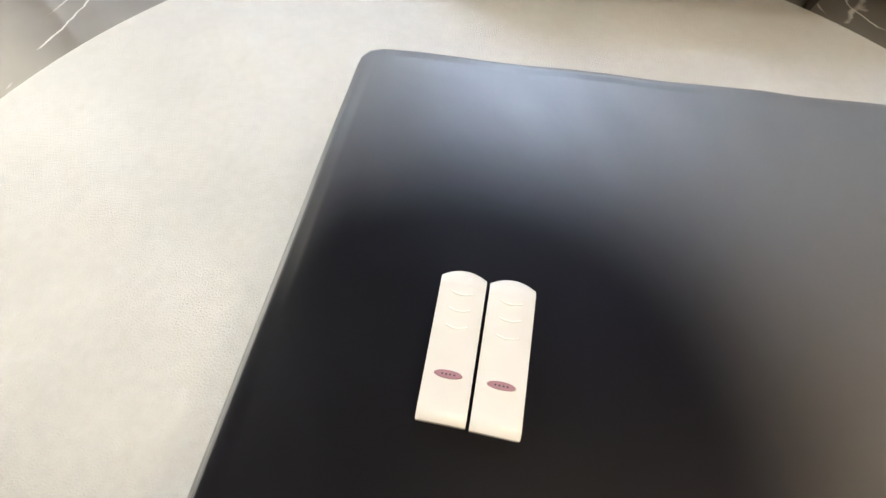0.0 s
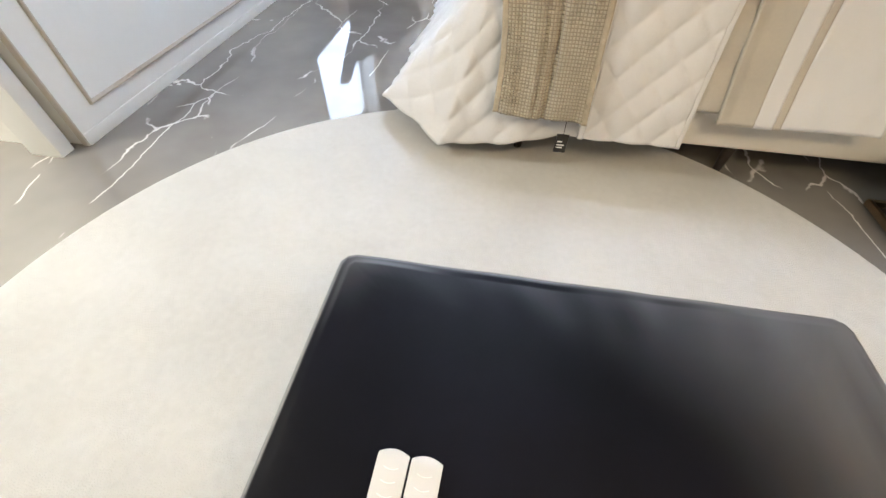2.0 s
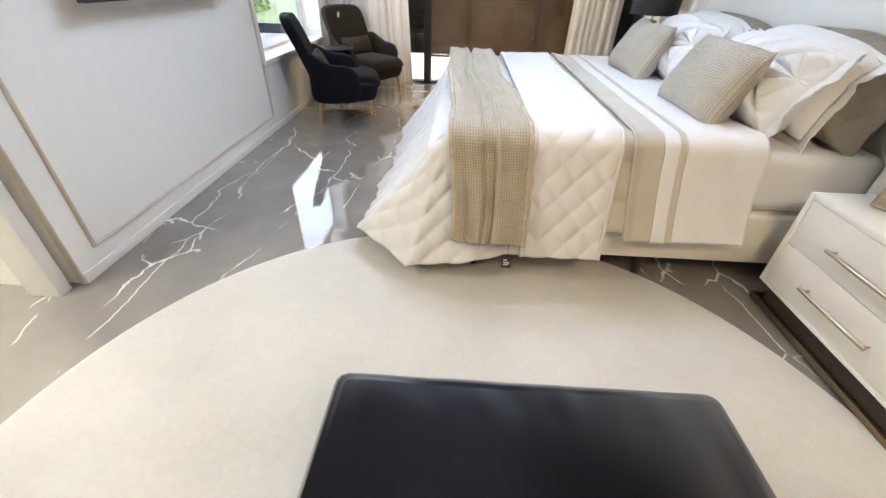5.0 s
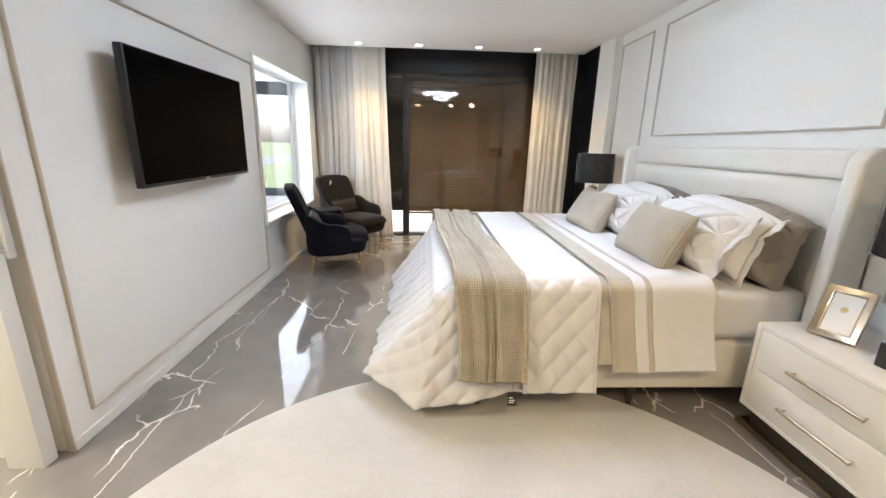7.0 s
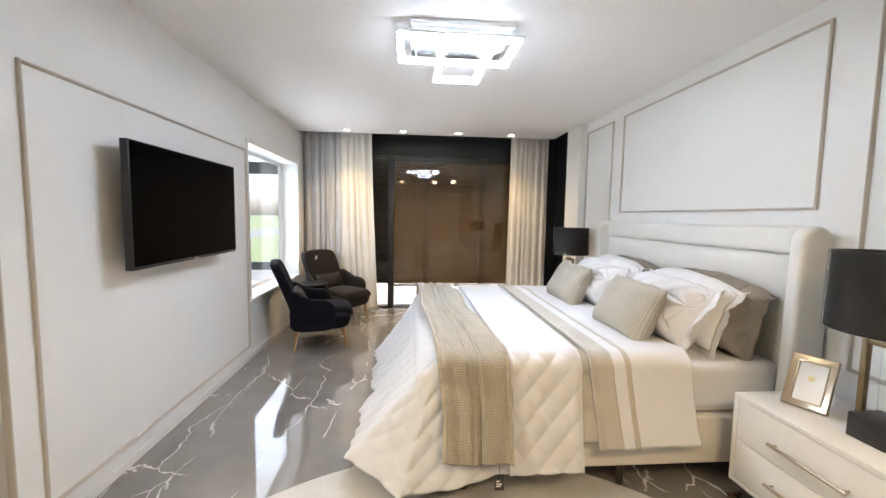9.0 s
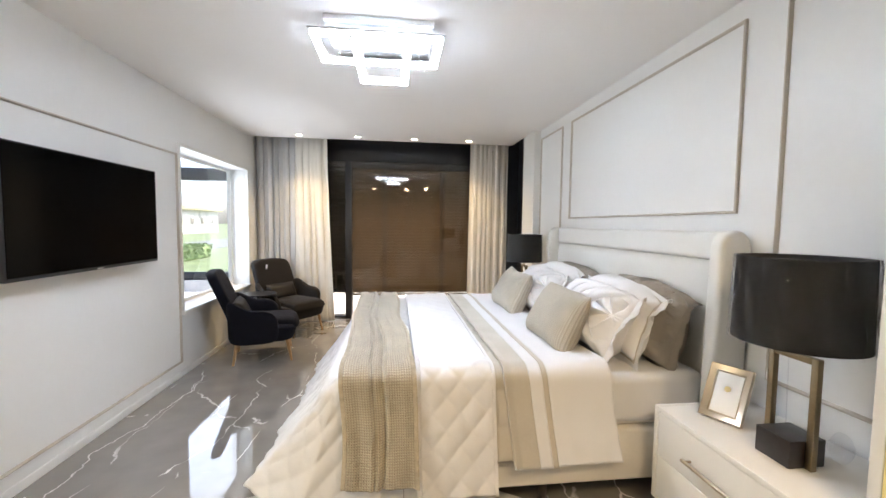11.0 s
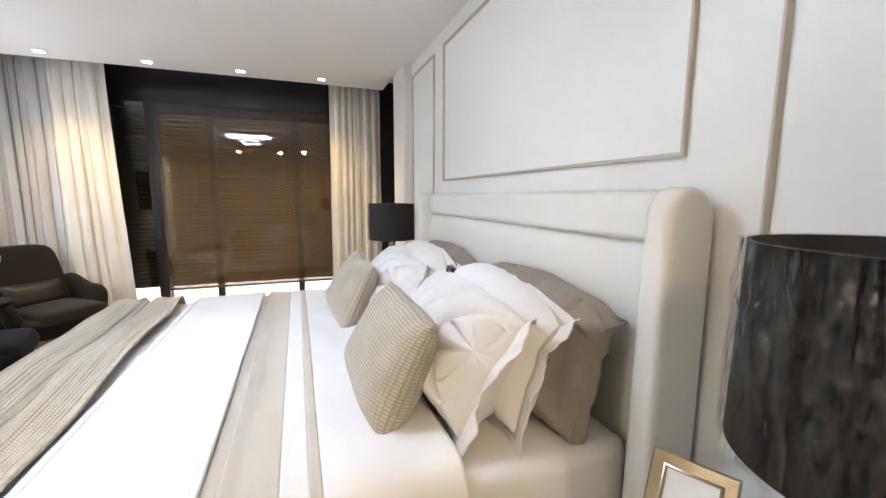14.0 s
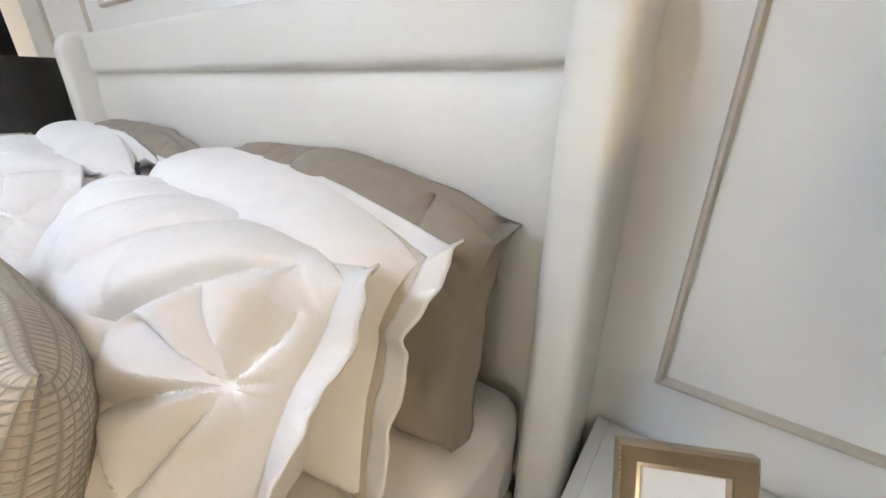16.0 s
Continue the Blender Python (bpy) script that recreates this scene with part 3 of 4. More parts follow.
# ---- bed ----
BX0, BX1, BY0, BY1, BTOP = 0.03, 2.04, 1.685, 3.735, 0.70


def wing(y0, y1):
    """An upright padded slab with a half-round top and soft edges."""
    x0, x1, zt = 1.995, 2.168, 1.452
    bm = bmesh.new()

    def loop(y, o):
        r = (x1 - x0) / 2 - o
        pts = [(x0 + o, 0.02), (x0 + o, 0.5), (x0 + o, 1.0)]
        pts += [((x0 + x1) / 2 - r * math.cos(math.pi * k / 24), zt - o - r + r * math.sin(math.pi * k / 24)) for k in range(25)]
        pts += [(x1 - o, 1.0), (x1 - o, 0.5), (x1 - o, 0.02)]
        return [bm.verts.new((x - 0.022 * max(0.0, 1.35 - z) * (1 if x < (x0 + x1) / 2 else 0), y, z)) for x, z in pts]
    e = 0.026
    arc = [k / 6 * math.pi / 2 for k in range(1, 7)]
    seq = [loop(y0, 0.06), loop(y0, e)] + [loop(y0 + e * (1 - math.cos(a)), e * (1 - math.sin(a))) for a in arc]
    seq += [loop(y1 - e * (1 - math.cos(a)), e * (1 - math.sin(a))) for a in arc[::-1]] + [loop(y1, e), loop(y1, 0.06)]
    for p, q in zip(seq, seq[1:]):
        for k in range(len(p)):
            m = (k + 1) % len(p)
            bm.faces.new((p[k], p[m], q[m], q[k]))
    bm.faces.new(seq[0])
    bm.faces.new(seq[-1])
    return bm


def bed():
    th = thing("bed", "king-size bed with cream upholstered base and winged ivory headboard", "bed")
    part("base", box(BX0, BX1, BY0, BY1, 0.14, 0.415, 0.02, 3), M["cream"], th, "cream upholstered bed base")
    part("mattress", box(BX0 + 0.07, BX1, BY0 + 0.02, BY1 - 0.02, 0.417, BTOP, 0.05, 5), M["cream"], th)
    for x in (0.30, 1.18, 1.9):
        for y in (1.752, 3.67):
            part("leg", rod((x, y, 0.0), (x, y, 0.142), 0.017, 0.027), M["darkwood"], th, "dark tapered wooden leg")

    def cushion(y0, y1, z0, z1, x0, puff):
        def f(u, v):
            a, b = u * 2 - 1, v * 2 - 1
            e = max(0.0, (1 - abs(a) ** 24)) ** 0.5 * max(0.0, (1 - abs(b) ** 8)) ** 0.5
            return Vector((x0 - puff * e, y0 + u * (y1 - y0), z0 + v * (z1 - z0)))
        return grid(50, 24, f)
    part("headboard_core", box(2.10, 2.165, 1.64, 3.80, 0.12, 1.435, 0.015, 3), M["hb"], th)
    part("headboard_pad", cushion(1.665, 3.775, 1.293, 1.445, 2.10, 0.035), M["hb"], th)
    part("headboard_pad", cushion(1.665, 3.775, 0.45, 1.291, 2.10, 0.035), M["hb"], th)
    for y0, y1 in ((1.588, 1.674), (3.765, 3.855)):
        part("headboard_wing", wing(y0, y1), M["hb"], th, "rounded upholstered headboard wing")
    return th


bed()


def side_profile(off, zb_near, zb_far, flare, ytop0=BY0, ytop1=BY1, ztop=BTOP):
    """Cross-section of a cover over the bed, from its lower edge on one side to that on the other."""
    pts = []
    r = 0.085
    y0, y1, zt = ytop0 - 0.006 - off, ytop1 + 0.006 + off, ztop + 0.006 + off
    n = 22
    for i in range(n):
        k = i / n
        pts.append((y0 - flare * (1 - k) ** 1.3, zb_near + k * (zt - r - zb_near)))
    for i in range(8):
        a = i / 8 * math.pi / 2
        pts.append((y0 + r - r * math.cos(a), zt - r + r * math.sin(a)))
    for i in range(61):
        k = i / 60
        pts.append((y0 + r + k * (y1 - y0 - 2 * r), zt))
    for i in range(1, 9):
        a = i / 8 * math.pi / 2
        pts.append((y1 - r + r * math.sin(a), zt - r + r * math.cos(a)))
    for i in range(1, n + 1):
        k = i / n
        pts.append((y1 + flare * k ** 1.3, zt - r - k * (zt - r - zb_far)))
    out = np.array(pts)
    s = np.concatenate([[0], np.cumsum(np.hypot(*np.diff(out, axis=0).T))])
    nrm = np.stack([np.gradient(out[:, 1]), -np.gradient(out[:, 0])], 1) * -1
    nrm /= np.linalg.norm(nrm, axis=1)[:, None]
    return out, s, nrm


def cover(name, x0, x1, off, zb_near, zb_far, flare, material, label, category, relief=None, nx=40, ns=220, skew=0.0, thick=0.012, wander=0.0, parent=None, hem=0.0, swing=0.0):
    pts, s, nrm = side_profile(off, zb_near, zb_far, flare, ztop=BTOP + 0.04)
    S = s[-1]

    def f(u, v):
        d = v * S
        y, z = np.interp(d, s, pts[:, 0]), np.interp(d, s, pts[:, 1])
        ny, nz = np.interp(d, s, nrm[:, 0]), np.interp(d, s, nrm[:, 1])
        x = x0 + u * (x1 - x0) + skew * (v - 0.2) + swing * max(0.0, 0.15 - v) / 0.15
        if wander:
            x += wander * noise.noise(Vector((x * 1.2, d * 2.2, off * 90)))
        h = relief(x, d, u, v, S) if relief else 0.0
        drop = max(0.0, 0.3 - d) / 0.3
        zz = z + nz * h + hem * drop * noise.noise(Vector((x * 5, 3.0, off * 50)))
        return Vector((x, y + ny * h, zz))
    bm = grid(nx, ns, f, uv=lambda u, v: (u * (x1 - x0), v * S))
    if parent:
        ob = part(name, bm, material, parent, label)
    else:
        ob = single(name, bm, material, label, category)
    md = ob.modifiers.new("thickness", 'SOLIDIFY')
    md.thickness, md.offset = thick, -1
    return ob


def diamonds(x, d, size=0.13, h=0.015):
    p, q = (x + d * 0.85) / size, (x - d * 0.85) / size
    return h * (abs(math.sin(math.pi * p) * math.sin(math.pi * q))) ** 0.45


def soft(x, d, a=0.006, k=3.0, seed=0.0):
    return a * noise.noise(Vector((x * k, d * k * 0.8, seed))) + 0.4 * a * noise.noise(Vector((x * k * 3, d * k * 2.2, seed + 5)))


def quilt():
    """The large quilt: the top sheet and a skirt that flares round the foot of the bed."""
    th = thing("quilt", "large white diamond-quilted bedspread hanging over the bed's foot", "bedspread")
    XI = 0.60
    zt = BTOP + 0.042

    def fall(x):
        """The rounding of the bedding towards the foot."""
        return 0.055 * min(1.0, max(0.0, (0.26 - x) / 0.2)) ** 2

    def top(u, v):
        x, y = 0.085 + u * (XI - 0.085), BY0 + 0.04 + v * (BY1 - BY0 - 0.08)
        return Vector((x, y, zt - fall(x) + 0.5 * diamonds(x, y) - 0.004 + soft(x, y, 0.006)))
    part("top", grid(60, 190, top), M["quilt"], th)
    # skirt path: near side, corner, foot, corner, far side
    path = []
    R = 0.07
    x0, y0, y1 = 0.055, BY0 + 0.02, BY1 - 0.02

    def add(px, py, nx_, ny_, bx, by, bz):
        path.append((px, py, nx_, ny_, bx, by, bz))
    N1 = 60
    A, B, C = Vector((-0.035, 1.585, 0.082)), Vector((-0.335, 1.825, 0.15)), Vector((-0.335, 3.70, 0.10))
    for i in range(N1):
        k = i / (N1 - 1)
        px = XI + (x0 + R - XI) * k
        add(px, y0 - 0.02, 0, -1, XI + (A.x - XI) * k, 1.61 + (A.y - 1.61) * k + 0.012 * math.sin(k * 9), 0.175 + (A.z - 0.175) * k ** 1.6 + 0.008 * math.sin(k * 7))
    for i in range(1, 34):
        k = i / 34
        a = k * math.pi / 2
        q = A.lerp(B, k)
        add(x0 + R - R * math.sin(a), y0 + R - 0.02 - R * math.cos(a), -math.sin(a), -math.cos(a), q.x, q.y, q.z + 0.02 * math.sin(k * math.pi))
    N2 = 150
    for i in range(N2):
        k = i / (N2 - 1)
        q = B.lerp(C, k)
        wob = (0.025 * math.sin(k * 17) + 0.018 * math.sin(k * 31 + 1)) * math.sin(k * math.pi)
        add(x0, y0 + R + k * (y1 - y0 - 2 * R), -1, 0, q.x + 0.05 * math.sin(k * math.pi) + wob, q.y, q.z)
    D = Vector((0.0, 3.84, 0.12))
    for i in range(1, 34):
        k = i / 34
        a = k * math.pi / 2
        q = C.lerp(D, k)
        add(x0 + R - R * math.cos(a), y1 - R + 0.02 + R * math.sin(a), -math.cos(a), math.sin(a), q.x, q.y, q.z)
    for i in range(N1):
        k = i / (N1 - 1)
        add(x0 + R + (XI - x0 - R) * k, y1 + 0.02, 0, 1, D.x + (XI - D.x) * k, 3.83, 0.15)
    P = np.array(path)
    mid = (P[:, :2] + P[:, 4:6]) / 2
    cs = np.concatenate([[0], np.cumsum(np.hypot(*np.diff(mid, axis=0).T))])
    n = len(P)

    def skirt(u, v):
        i = min(n - 1, int(round(u * (n - 1))))
        px, py, nx_, ny_, bx, by, bz = P[i]
        r = 0.07
        ztop = zt + 0.004 - fall(px)
        h = diamonds(cs[i], v * 0.6) * min(1, v * 4) + soft(cs[i] * 1.3, v * 0.6, 0.012, 3.0, 9) * v * (1 - v) * 2
        if v < 0.14:
            a = v / 0.14 * math.pi / 2
            out = -r + r * math.sin(a) + 0.012 + h
            return Vector((px + nx_ * out, py + ny_ * out, ztop - r + r * math.cos(a)))
        k = (v - 0.14) / 0.86
        tx, ty, tz = px + nx_ * 0.012, py + ny_ * 0.012, ztop - r
        e = k ** 1.12
        return Vector((tx + (bx - tx) * e + nx_ * h, ty + (by - ty) * e + ny_ * h, tz + (bz - tz) * k + 0.3 * h * (1 - k)))
    ob = part("skirt", grid(n - 1, 46, skirt), M["quilt"], th)
    md = ob.modifiers.new("thickness", 'SOLIDIFY')
    md.thickness, md.offset = 0.012, -1
    return th


quilt()

fold = thing("folded_quilt", "white quilted bedspread band folded across the bed", "bedspread")
cover("panel", 0.522, 0.872, 0.030, 0.188, 0.3, 0.065, M["quilt"], "", "",
      lambda x, d, u, v, S: diamonds(x, d, 0.13, 0.014) * (1.0 if d < 0.7 else 0.45 if d > S - 0.6 else 0.15) + soft(x, d, 0.005, 3, 2), nx=56, ns=300, thick=0.02, parent=fold, swing=0.01)
for xa, xb in ((0.502, 0.522), (0.872, 0.888)):
    cover("binding", xa, xb, 0.030, 0.184, 0.3, 0.065, M["white"], "", "", lambda x, d, u, v, S: 0.007 + soft(x, d, 0.005, 3, 2), nx=4, ns=200, thick=0.02, parent=fold, swing=0.01)


def throw_relief(x, d, u, v, S):
    c = abs(u - 0.5) * 2
    g = -0.022 * math.exp(-((u - 0.52 - 0.06 * math.sin(d * 2.5)) / 0.035) ** 2) - 0.016 * math.exp(-((u - 0.36 - 0.05 * math.sin(d * 2.0 + 1)) / 0.03) ** 2) + math.sin((u + 0.05 * math.sin(d * 3)) * 20) * 0.007 * (1 - c * 0.6) + 0.012 * noise.noise(Vector((u * 5, d * 3.0, 3))) + 0.012 * noise.noise(Vector((u * 9 + 0.8 * d, d * 1.2, 8)))
    return g + 0.014


thr = thing("knit_throw", "beige waffle-knit throw laid across the bed in loose folds", "throw")
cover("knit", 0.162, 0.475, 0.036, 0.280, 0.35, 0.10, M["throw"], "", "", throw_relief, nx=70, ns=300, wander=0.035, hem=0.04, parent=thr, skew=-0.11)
cover("ribbed_edge", 0.142, 0.162, 0.036, 0.283, 0.35, 0.10, M["rib"], "ribbed knit border", "", lambda x, d, u, v, S: throw_relief(x, d, 0.0, v, S), nx=4, ns=300, wander=0.035, hem=0.04, parent=thr, skew=-0.11)
cover("ribbed_edge", 0.475, 0.495, 0.036, 0.277, 0.35, 0.10, M["rib"], "ribbed knit border", "", lambda x, d, u, v, S: throw_relief(x, d, 1.0, v, S), nx=4, ns=300, wander=0.035, hem=0.04, parent=thr, skew=-0.11)
cover("comforter", 0.86, 0.975, 0.012, 0.325, 0.35, 0.055, M["greige"], "padded taupe comforter showing between the layers", "comforter",
      lambda x, d, u, v, S: (0.016 if d < 0.5 else 0.006) * abs(math.sin(d * math.pi / 0.17)) ** 0.5 * (1 - (2 * u - 1) ** 4) + soft(x, d, 0.002), nx=14, ns=240, swing=0.03)
duvet = thing("duvet_cover", "folded duvet cover with greige, white and taupe stripes", "duvet cover")
cover("greige_panel", 0.930, 1.055, 0.030, 0.298, 0.32, 0.06, M["greige"], "greige sateen panel", "", lambda x, d, u, v, S: soft(x, d, 0.006, 4, 4)  + (0.010 * (1 - (u / 0.3)) if u < 0.3 else 0), nx=18, parent=duvet, swing=0.05)
cover("white_stripe", 1.055, 1.120, 0.030, 0.296, 0.32, 0.06, M["white"], "white stripe", "", lambda x, d, u, v, S: soft(x, d, 0.006, 4, 4), nx=8, parent=duvet, swing=0.05)
cover("taupe_stripe", 1.120, 1.147, 0.031, 0.295, 0.32, 0.06, M["band"], "narrow taupe stripe", "", lambda x, d, u, v, S: soft(x, d, 0.006, 4, 4), nx=4, parent=duvet, swing=0.05)
cover("white_panel", 1.147, 1.478, 0.030, 0.302, 0.32, 0.06, M["white"], "white cotton panel", "", lambda x, d, u, v, S: soft(x, d, 0.009, 4, 4) + (0.008 * noise.noise(Vector((x * 9, d * 4, 1)))), nx=34, parent=duvet, swing=0.05)
single("fitted_sheet", box(BX0 + 0.9, BX1 - 0.002, BY0 - 0.001, BY1 + 0.001, 0.44, BTOP + 0.006, 0.05, 5), M["white"], "white fitted sheet stretched over the mattress", "bed sheet")


def pillow(name, centre, w, h, t, lean, yaw, material, label, flange=0.0, roll=0.0, seed=0.0, relief=None, band=None, category="pillow", gap_shade=False, droop=0.06, fine=1, curl=False, crumple=1.0):
    """A pillow that stands on its lower edge and leans back; the flange is a flat border."""
    th = thing(name, label, category)
    L = radians(lean)
    base = Matrix(((0, math.sin(L), -math.cos(L)), (-1, 0, 0), (0, math.cos(L), math.sin(L)))).to_4x4()
    th.matrix_world = Matrix.Translation(centre) @ Matrix.Rotation(radians(yaw), 4, 'Z') @ base @ Matrix.Rotation(radians(roll), 4, 'Z')

    def bend(x, y):
        """Sag and curl of the whole pillow."""
        a, b = x / (w / 2), y / (h / 2)
        dz = 0.02 * a * a * (0.5 + noise.noise(Vector((seed, a, 1)))) + 0.025 * min(1.0, crumple) * noise.noise(Vector((a * 1.3 + seed, b * 1.3, 5)))
        dy = -droop * abs(a) ** 3 * max(0.0, b) + 0.022 * noise.noise(Vector((a * 1.6, seed * 1.7, 2))) * max(0.0, b)
        return dy, dz

    def shape(side):
        def f(u, v):
            a, b = u * 2 - 1, v * 2 - 1
            e = max(0.0, (1 - a ** 6)) * max(0.0, (1 - b ** 4))
            x = a * w / 2 * (1 - 0.05 * (1 - b * b) * abs(a))
            y = b * h / 2 * (1 - 0.07 * (1 - a * a) * abs(b))
            z = t / 2 * e ** 0.6 * (1 - 0.22 * b) * (0.78 + 0.22 * (1 - a * a))
            n1 = noise.noise(Vector((x * 5 + seed, y * 5, side)))
            n2 = abs(noise.noise(Vector((x * 7 + seed * 3, y * 4 + x * 3, side))))
            n3 = abs(noise.noise(Vector((x * 15 + y * 6, y * 9 + seed, side))))
            edge = 1 - min(1.0, e * 1.4)
            wr = 0.014 * n1 - 0.020 * (1 - min(1.0, n2 * 5)) * (0.35 + 0.65 * edge) - 0.010 * (1 - min(1.0, n3 * 4)) * edge
            z += crumple * wr * min(1.0, e * 4) + (relief(x, y) * min(1.0, e * 2) if relief and side > 0 else 0)
            dy, dz = bend(x, y)
            return Vector((x, y + dy, side * z + dz))
        return f
    bm = grid(72 * fine, 48 * fine, shape(1), uv=lambda u, v: (u * w, v * h))
    b2 = grid(36, 24, shape(-1), uv=lambda u, v: (u * w, v * h))
    tmp = bpy.data.meshes.new("tmp")
    b2.to_mesh(tmp)
    b2.free()
    bm.from_mesh(tmp)
    bpy.data.meshes.remove(tmp)
    part("body", bm, material, th)
    if flange:
        def border(o0, o1):
            def f(u, v):
                a = u * 2 * math.pi
                c, s_ = math.cos(a), math.sin(a)
                k = 1 / max(abs(c), abs(s_))
                px, py = c * k, s_ * k
                o = o0 + (o1 - o0) * v
                q = o / flange
                pin = 0.022 * (1 - px * px) * (1 if abs(py) > 0.99 else 0) + 0.02 * (1 - py * py) * (1 if abs(px) > 0.99 else 0)
                x, y = px * (w / 2 - pin * 0.8 + o - 0.010), py * (h / 2 - pin * 0.8 + o - 0.010)
                z = q * (0.016 * math.sin(a * 5 + seed) + 0.045 * noise.noise(Vector((px * 2.2, py * 2.2, seed))) + 0.012 * noise.noise(Vector((px * 7, py * 7, seed))))
                if py > 0.9:
                    back = min(1.0, (py - 0.9) * 10) * min(1.0, (1 - abs(px)) * 9 + 0.15)
                    y -= o * 0.75 * back
                    z -= o * 0.9 * back
                if curl and px > 0.9:
                    x -= o * 0.7
                    z -= o * 0.8
                dy, dz = bend(px * w / 2, py * h / 2)
                return Vector((x, y + dy, z + dz))
            return f
        cuts = [(0, flange, material)] if not band else [(0, flange * 0.35, band), (flange * 0.35, flange, material)]
        for o0, o1, mm in cuts:
            ob = part("flange", grid(160, 6, border(o0, o1), closed_u=True), mm, th)
            md = ob.modifiers.new("thickness", 'SOLIDIFY')
            md.thickness, md.offset = 0.004, 0
        # Dark line along the border, put there for the shade between shams.
        if gap_shade:
            f = border(flange * 0.9, flange)
            bm = bmesh.new()
            pts = [f(u / 120, 1.0) for u in range(-3, 15)]
            for p, q in zip(pts, pts[1:]):
                rod(p, q, 0.005, seg=6, bm=bm)
            part("gap_shade", bm, M["darkline"], th, "dark line for the shade in the gap between shams")
    return th


def star(x, y):
    """Quilted star: eight seams out of one point, inside nested diamonds."""
    dx, dy = x - 0.345, y - 0.02
    r = math.hypot(dx, dy)
    a = math.atan2(dy, dx) + 0.2
    step = math.pi / 4
    off = abs((a + step / 2) % step - step / 2)
    ray = r * math.sin(off)
    g = (abs(dx) + abs(dy)) % 0.17
    ring_ = min(g, 0.17 - g) * 0.7
    d = min(ray + max(0.0, r - 0.12) * 0.8, ring_)
    k = 1.0 if r < 0.17 else max(0.4, 1 - (r - 0.17) * 5)
    return k * (0.034 * (1 - math.exp(-(d / 0.012) ** 1.2)) - 0.012)


PZ = BTOP + 0.02
for dy, sd in ((0.0, 0.0), (0.92, 7.0)):
    far = dy > 0
    pillow("pillow_sham", (1.93, 2.16 + dy * 1.02, 0.93), 0.88, 0.46, 0.30, 15, -2, M["taupe"], "taupe cotton pillow sham leaning on the headboard", 0.045, seed=1 + sd, gap_shade=far, curl=not far, droop=0.11, crumple=2.1, fine=2)
    pillow("pillow_sham", (1.785, 2.18 + dy, 0.945), 0.82, 0.44, 0.29, 23, -3, M["white"], "white pillow sham with a taupe satin band", 0.06, seed=2 + sd, band=M["band"], gap_shade=far, crumple=1.3, droop=0.10)
    pillow("quilted_sham", (1.655, 2.185 + dy * 1.0, 0.925), 0.80, 0.42, 0.30, 32, -3, M["quilt"], "white quilted pillow sham with a wavy border", 0.05, seed=3 + sd, relief=star, fine=3, crumple=0.9)
    pillow("waffle_cushion", (1.395, 2.125 + dy * 1.03, PZ + 0.195), 0.56, 0.37, 0.20, 26, 1, M["waffle"], "small sand-coloured waffle-knit cushion", seed=4 + sd, category="cushion", crumple=0.12, droop=0.0)

# swing tag on the throw
tag = thing("price_tag", "small black card tag hanging on a cord from the throw", "tag")
part("card", box(0.424, 0.470, 1.528, 1.530, 0.150, 0.230, 0.0008), M["tagcard"], tag)
part("cord", rod((0.447, 1.529, 0.229), (0.447, 1.54, 0.305), 0.0012, seg=6), M["tagcard"], tag)
for xa, xb, za, zb in ((0.431, 0.449, 0.195, 0.201), (0.431, 0.460, 0.181, 0.186), (0.431, 0.455, 0.170, 0.175)):
    part("print_line", box(xa, xb, 1.5265, 1.5275, za, zb), M["paper"], tag)

# ---- ceiling lights ----
def chandelier():
    th = thing("ceiling_light", "lit layered ceiling light of crystal acrylic frames on a chrome plate", "ceiling light")
    part("mounting_plate", box(-0.005, 0.62, 2.17, 2.66, CEIL - 0.035, CEIL, 0.004), M["chrome"], th, "polished chrome mounting plate")

    def bar(x0, x1, y0, y1, z0, z1):
        b = part("light_bar", box(x0, x1, y0, y1, z0, z1 - 0.008, 0.003), M["led"], th, "glowing acrylic bar")
        b.data.materials.append(M["ledside"])
        for p in b.data.polygons:
            p.material_index = 0 if p.normal.z < -0.5 else 1
        if y1 - y0 > x1 - x0:
            for xs in (x0 + 0.006, x1 - 0.013):
                part("chrome_line", box(xs, xs + 0.007, y0 + 0.01, y1 - 0.01, z0 - 0.003, z0 - 0.0002), M["chrome"], b)
        # Overhanging shield added to hold the bar's light off the ceiling.
        part("light_shield", box(x0 - 0.013, x1 + 0.013, y0 - 0.013, y1 + 0.013, z1 - 0.0075, z1 + 0.004, 0.002), M["chrome"], b)
        return b

    def frame_of(x0, x1, y0, y1, z, w=0.034, h=0.03):
        bar(x0, x1, y0, y0 + w, z, z + h)
        bar(x0, x1, y1 - w, y1, z, z + h)
        bar(x0, x0 + w, y0 + w + 0.001, y1 - w - 0.001, z, z + h)
        bar(x1 - w, x1, y0 + w + 0.001, y1 - w - 0.001, z, z + h)
    frame_of(-0.09, 0.68, 2.225, 2.645, 2.545)
    frame_of(0.16, 0.485, 2.08, 2.71, 2.445)
    for x, y in ((0.03, 2.25), (0.56, 2.25), (0.03, 2.60), (0.56, 2.60)):
        part("stem", rod((x, y, 2.545), (x, y, CEIL - 0.03), 0.005, seg=10), M["chrome"], th)
    for x, y in ((0.18, 2.26), (0.465, 2.26), (0.18, 2.62), (0.465, 2.62)):
        part("stem", rod((x, y, 2.445), (x, y, CEIL - 0.03), 0.005, seg=10), M["chrome"], th)
    for i in range(5):
        part("crystal_prism", box(0.06 + i * 0.105, 0.14 + i * 0.105, 2.49, 2.515, 2.565, 2.60, 0.004), M["clear"], th)


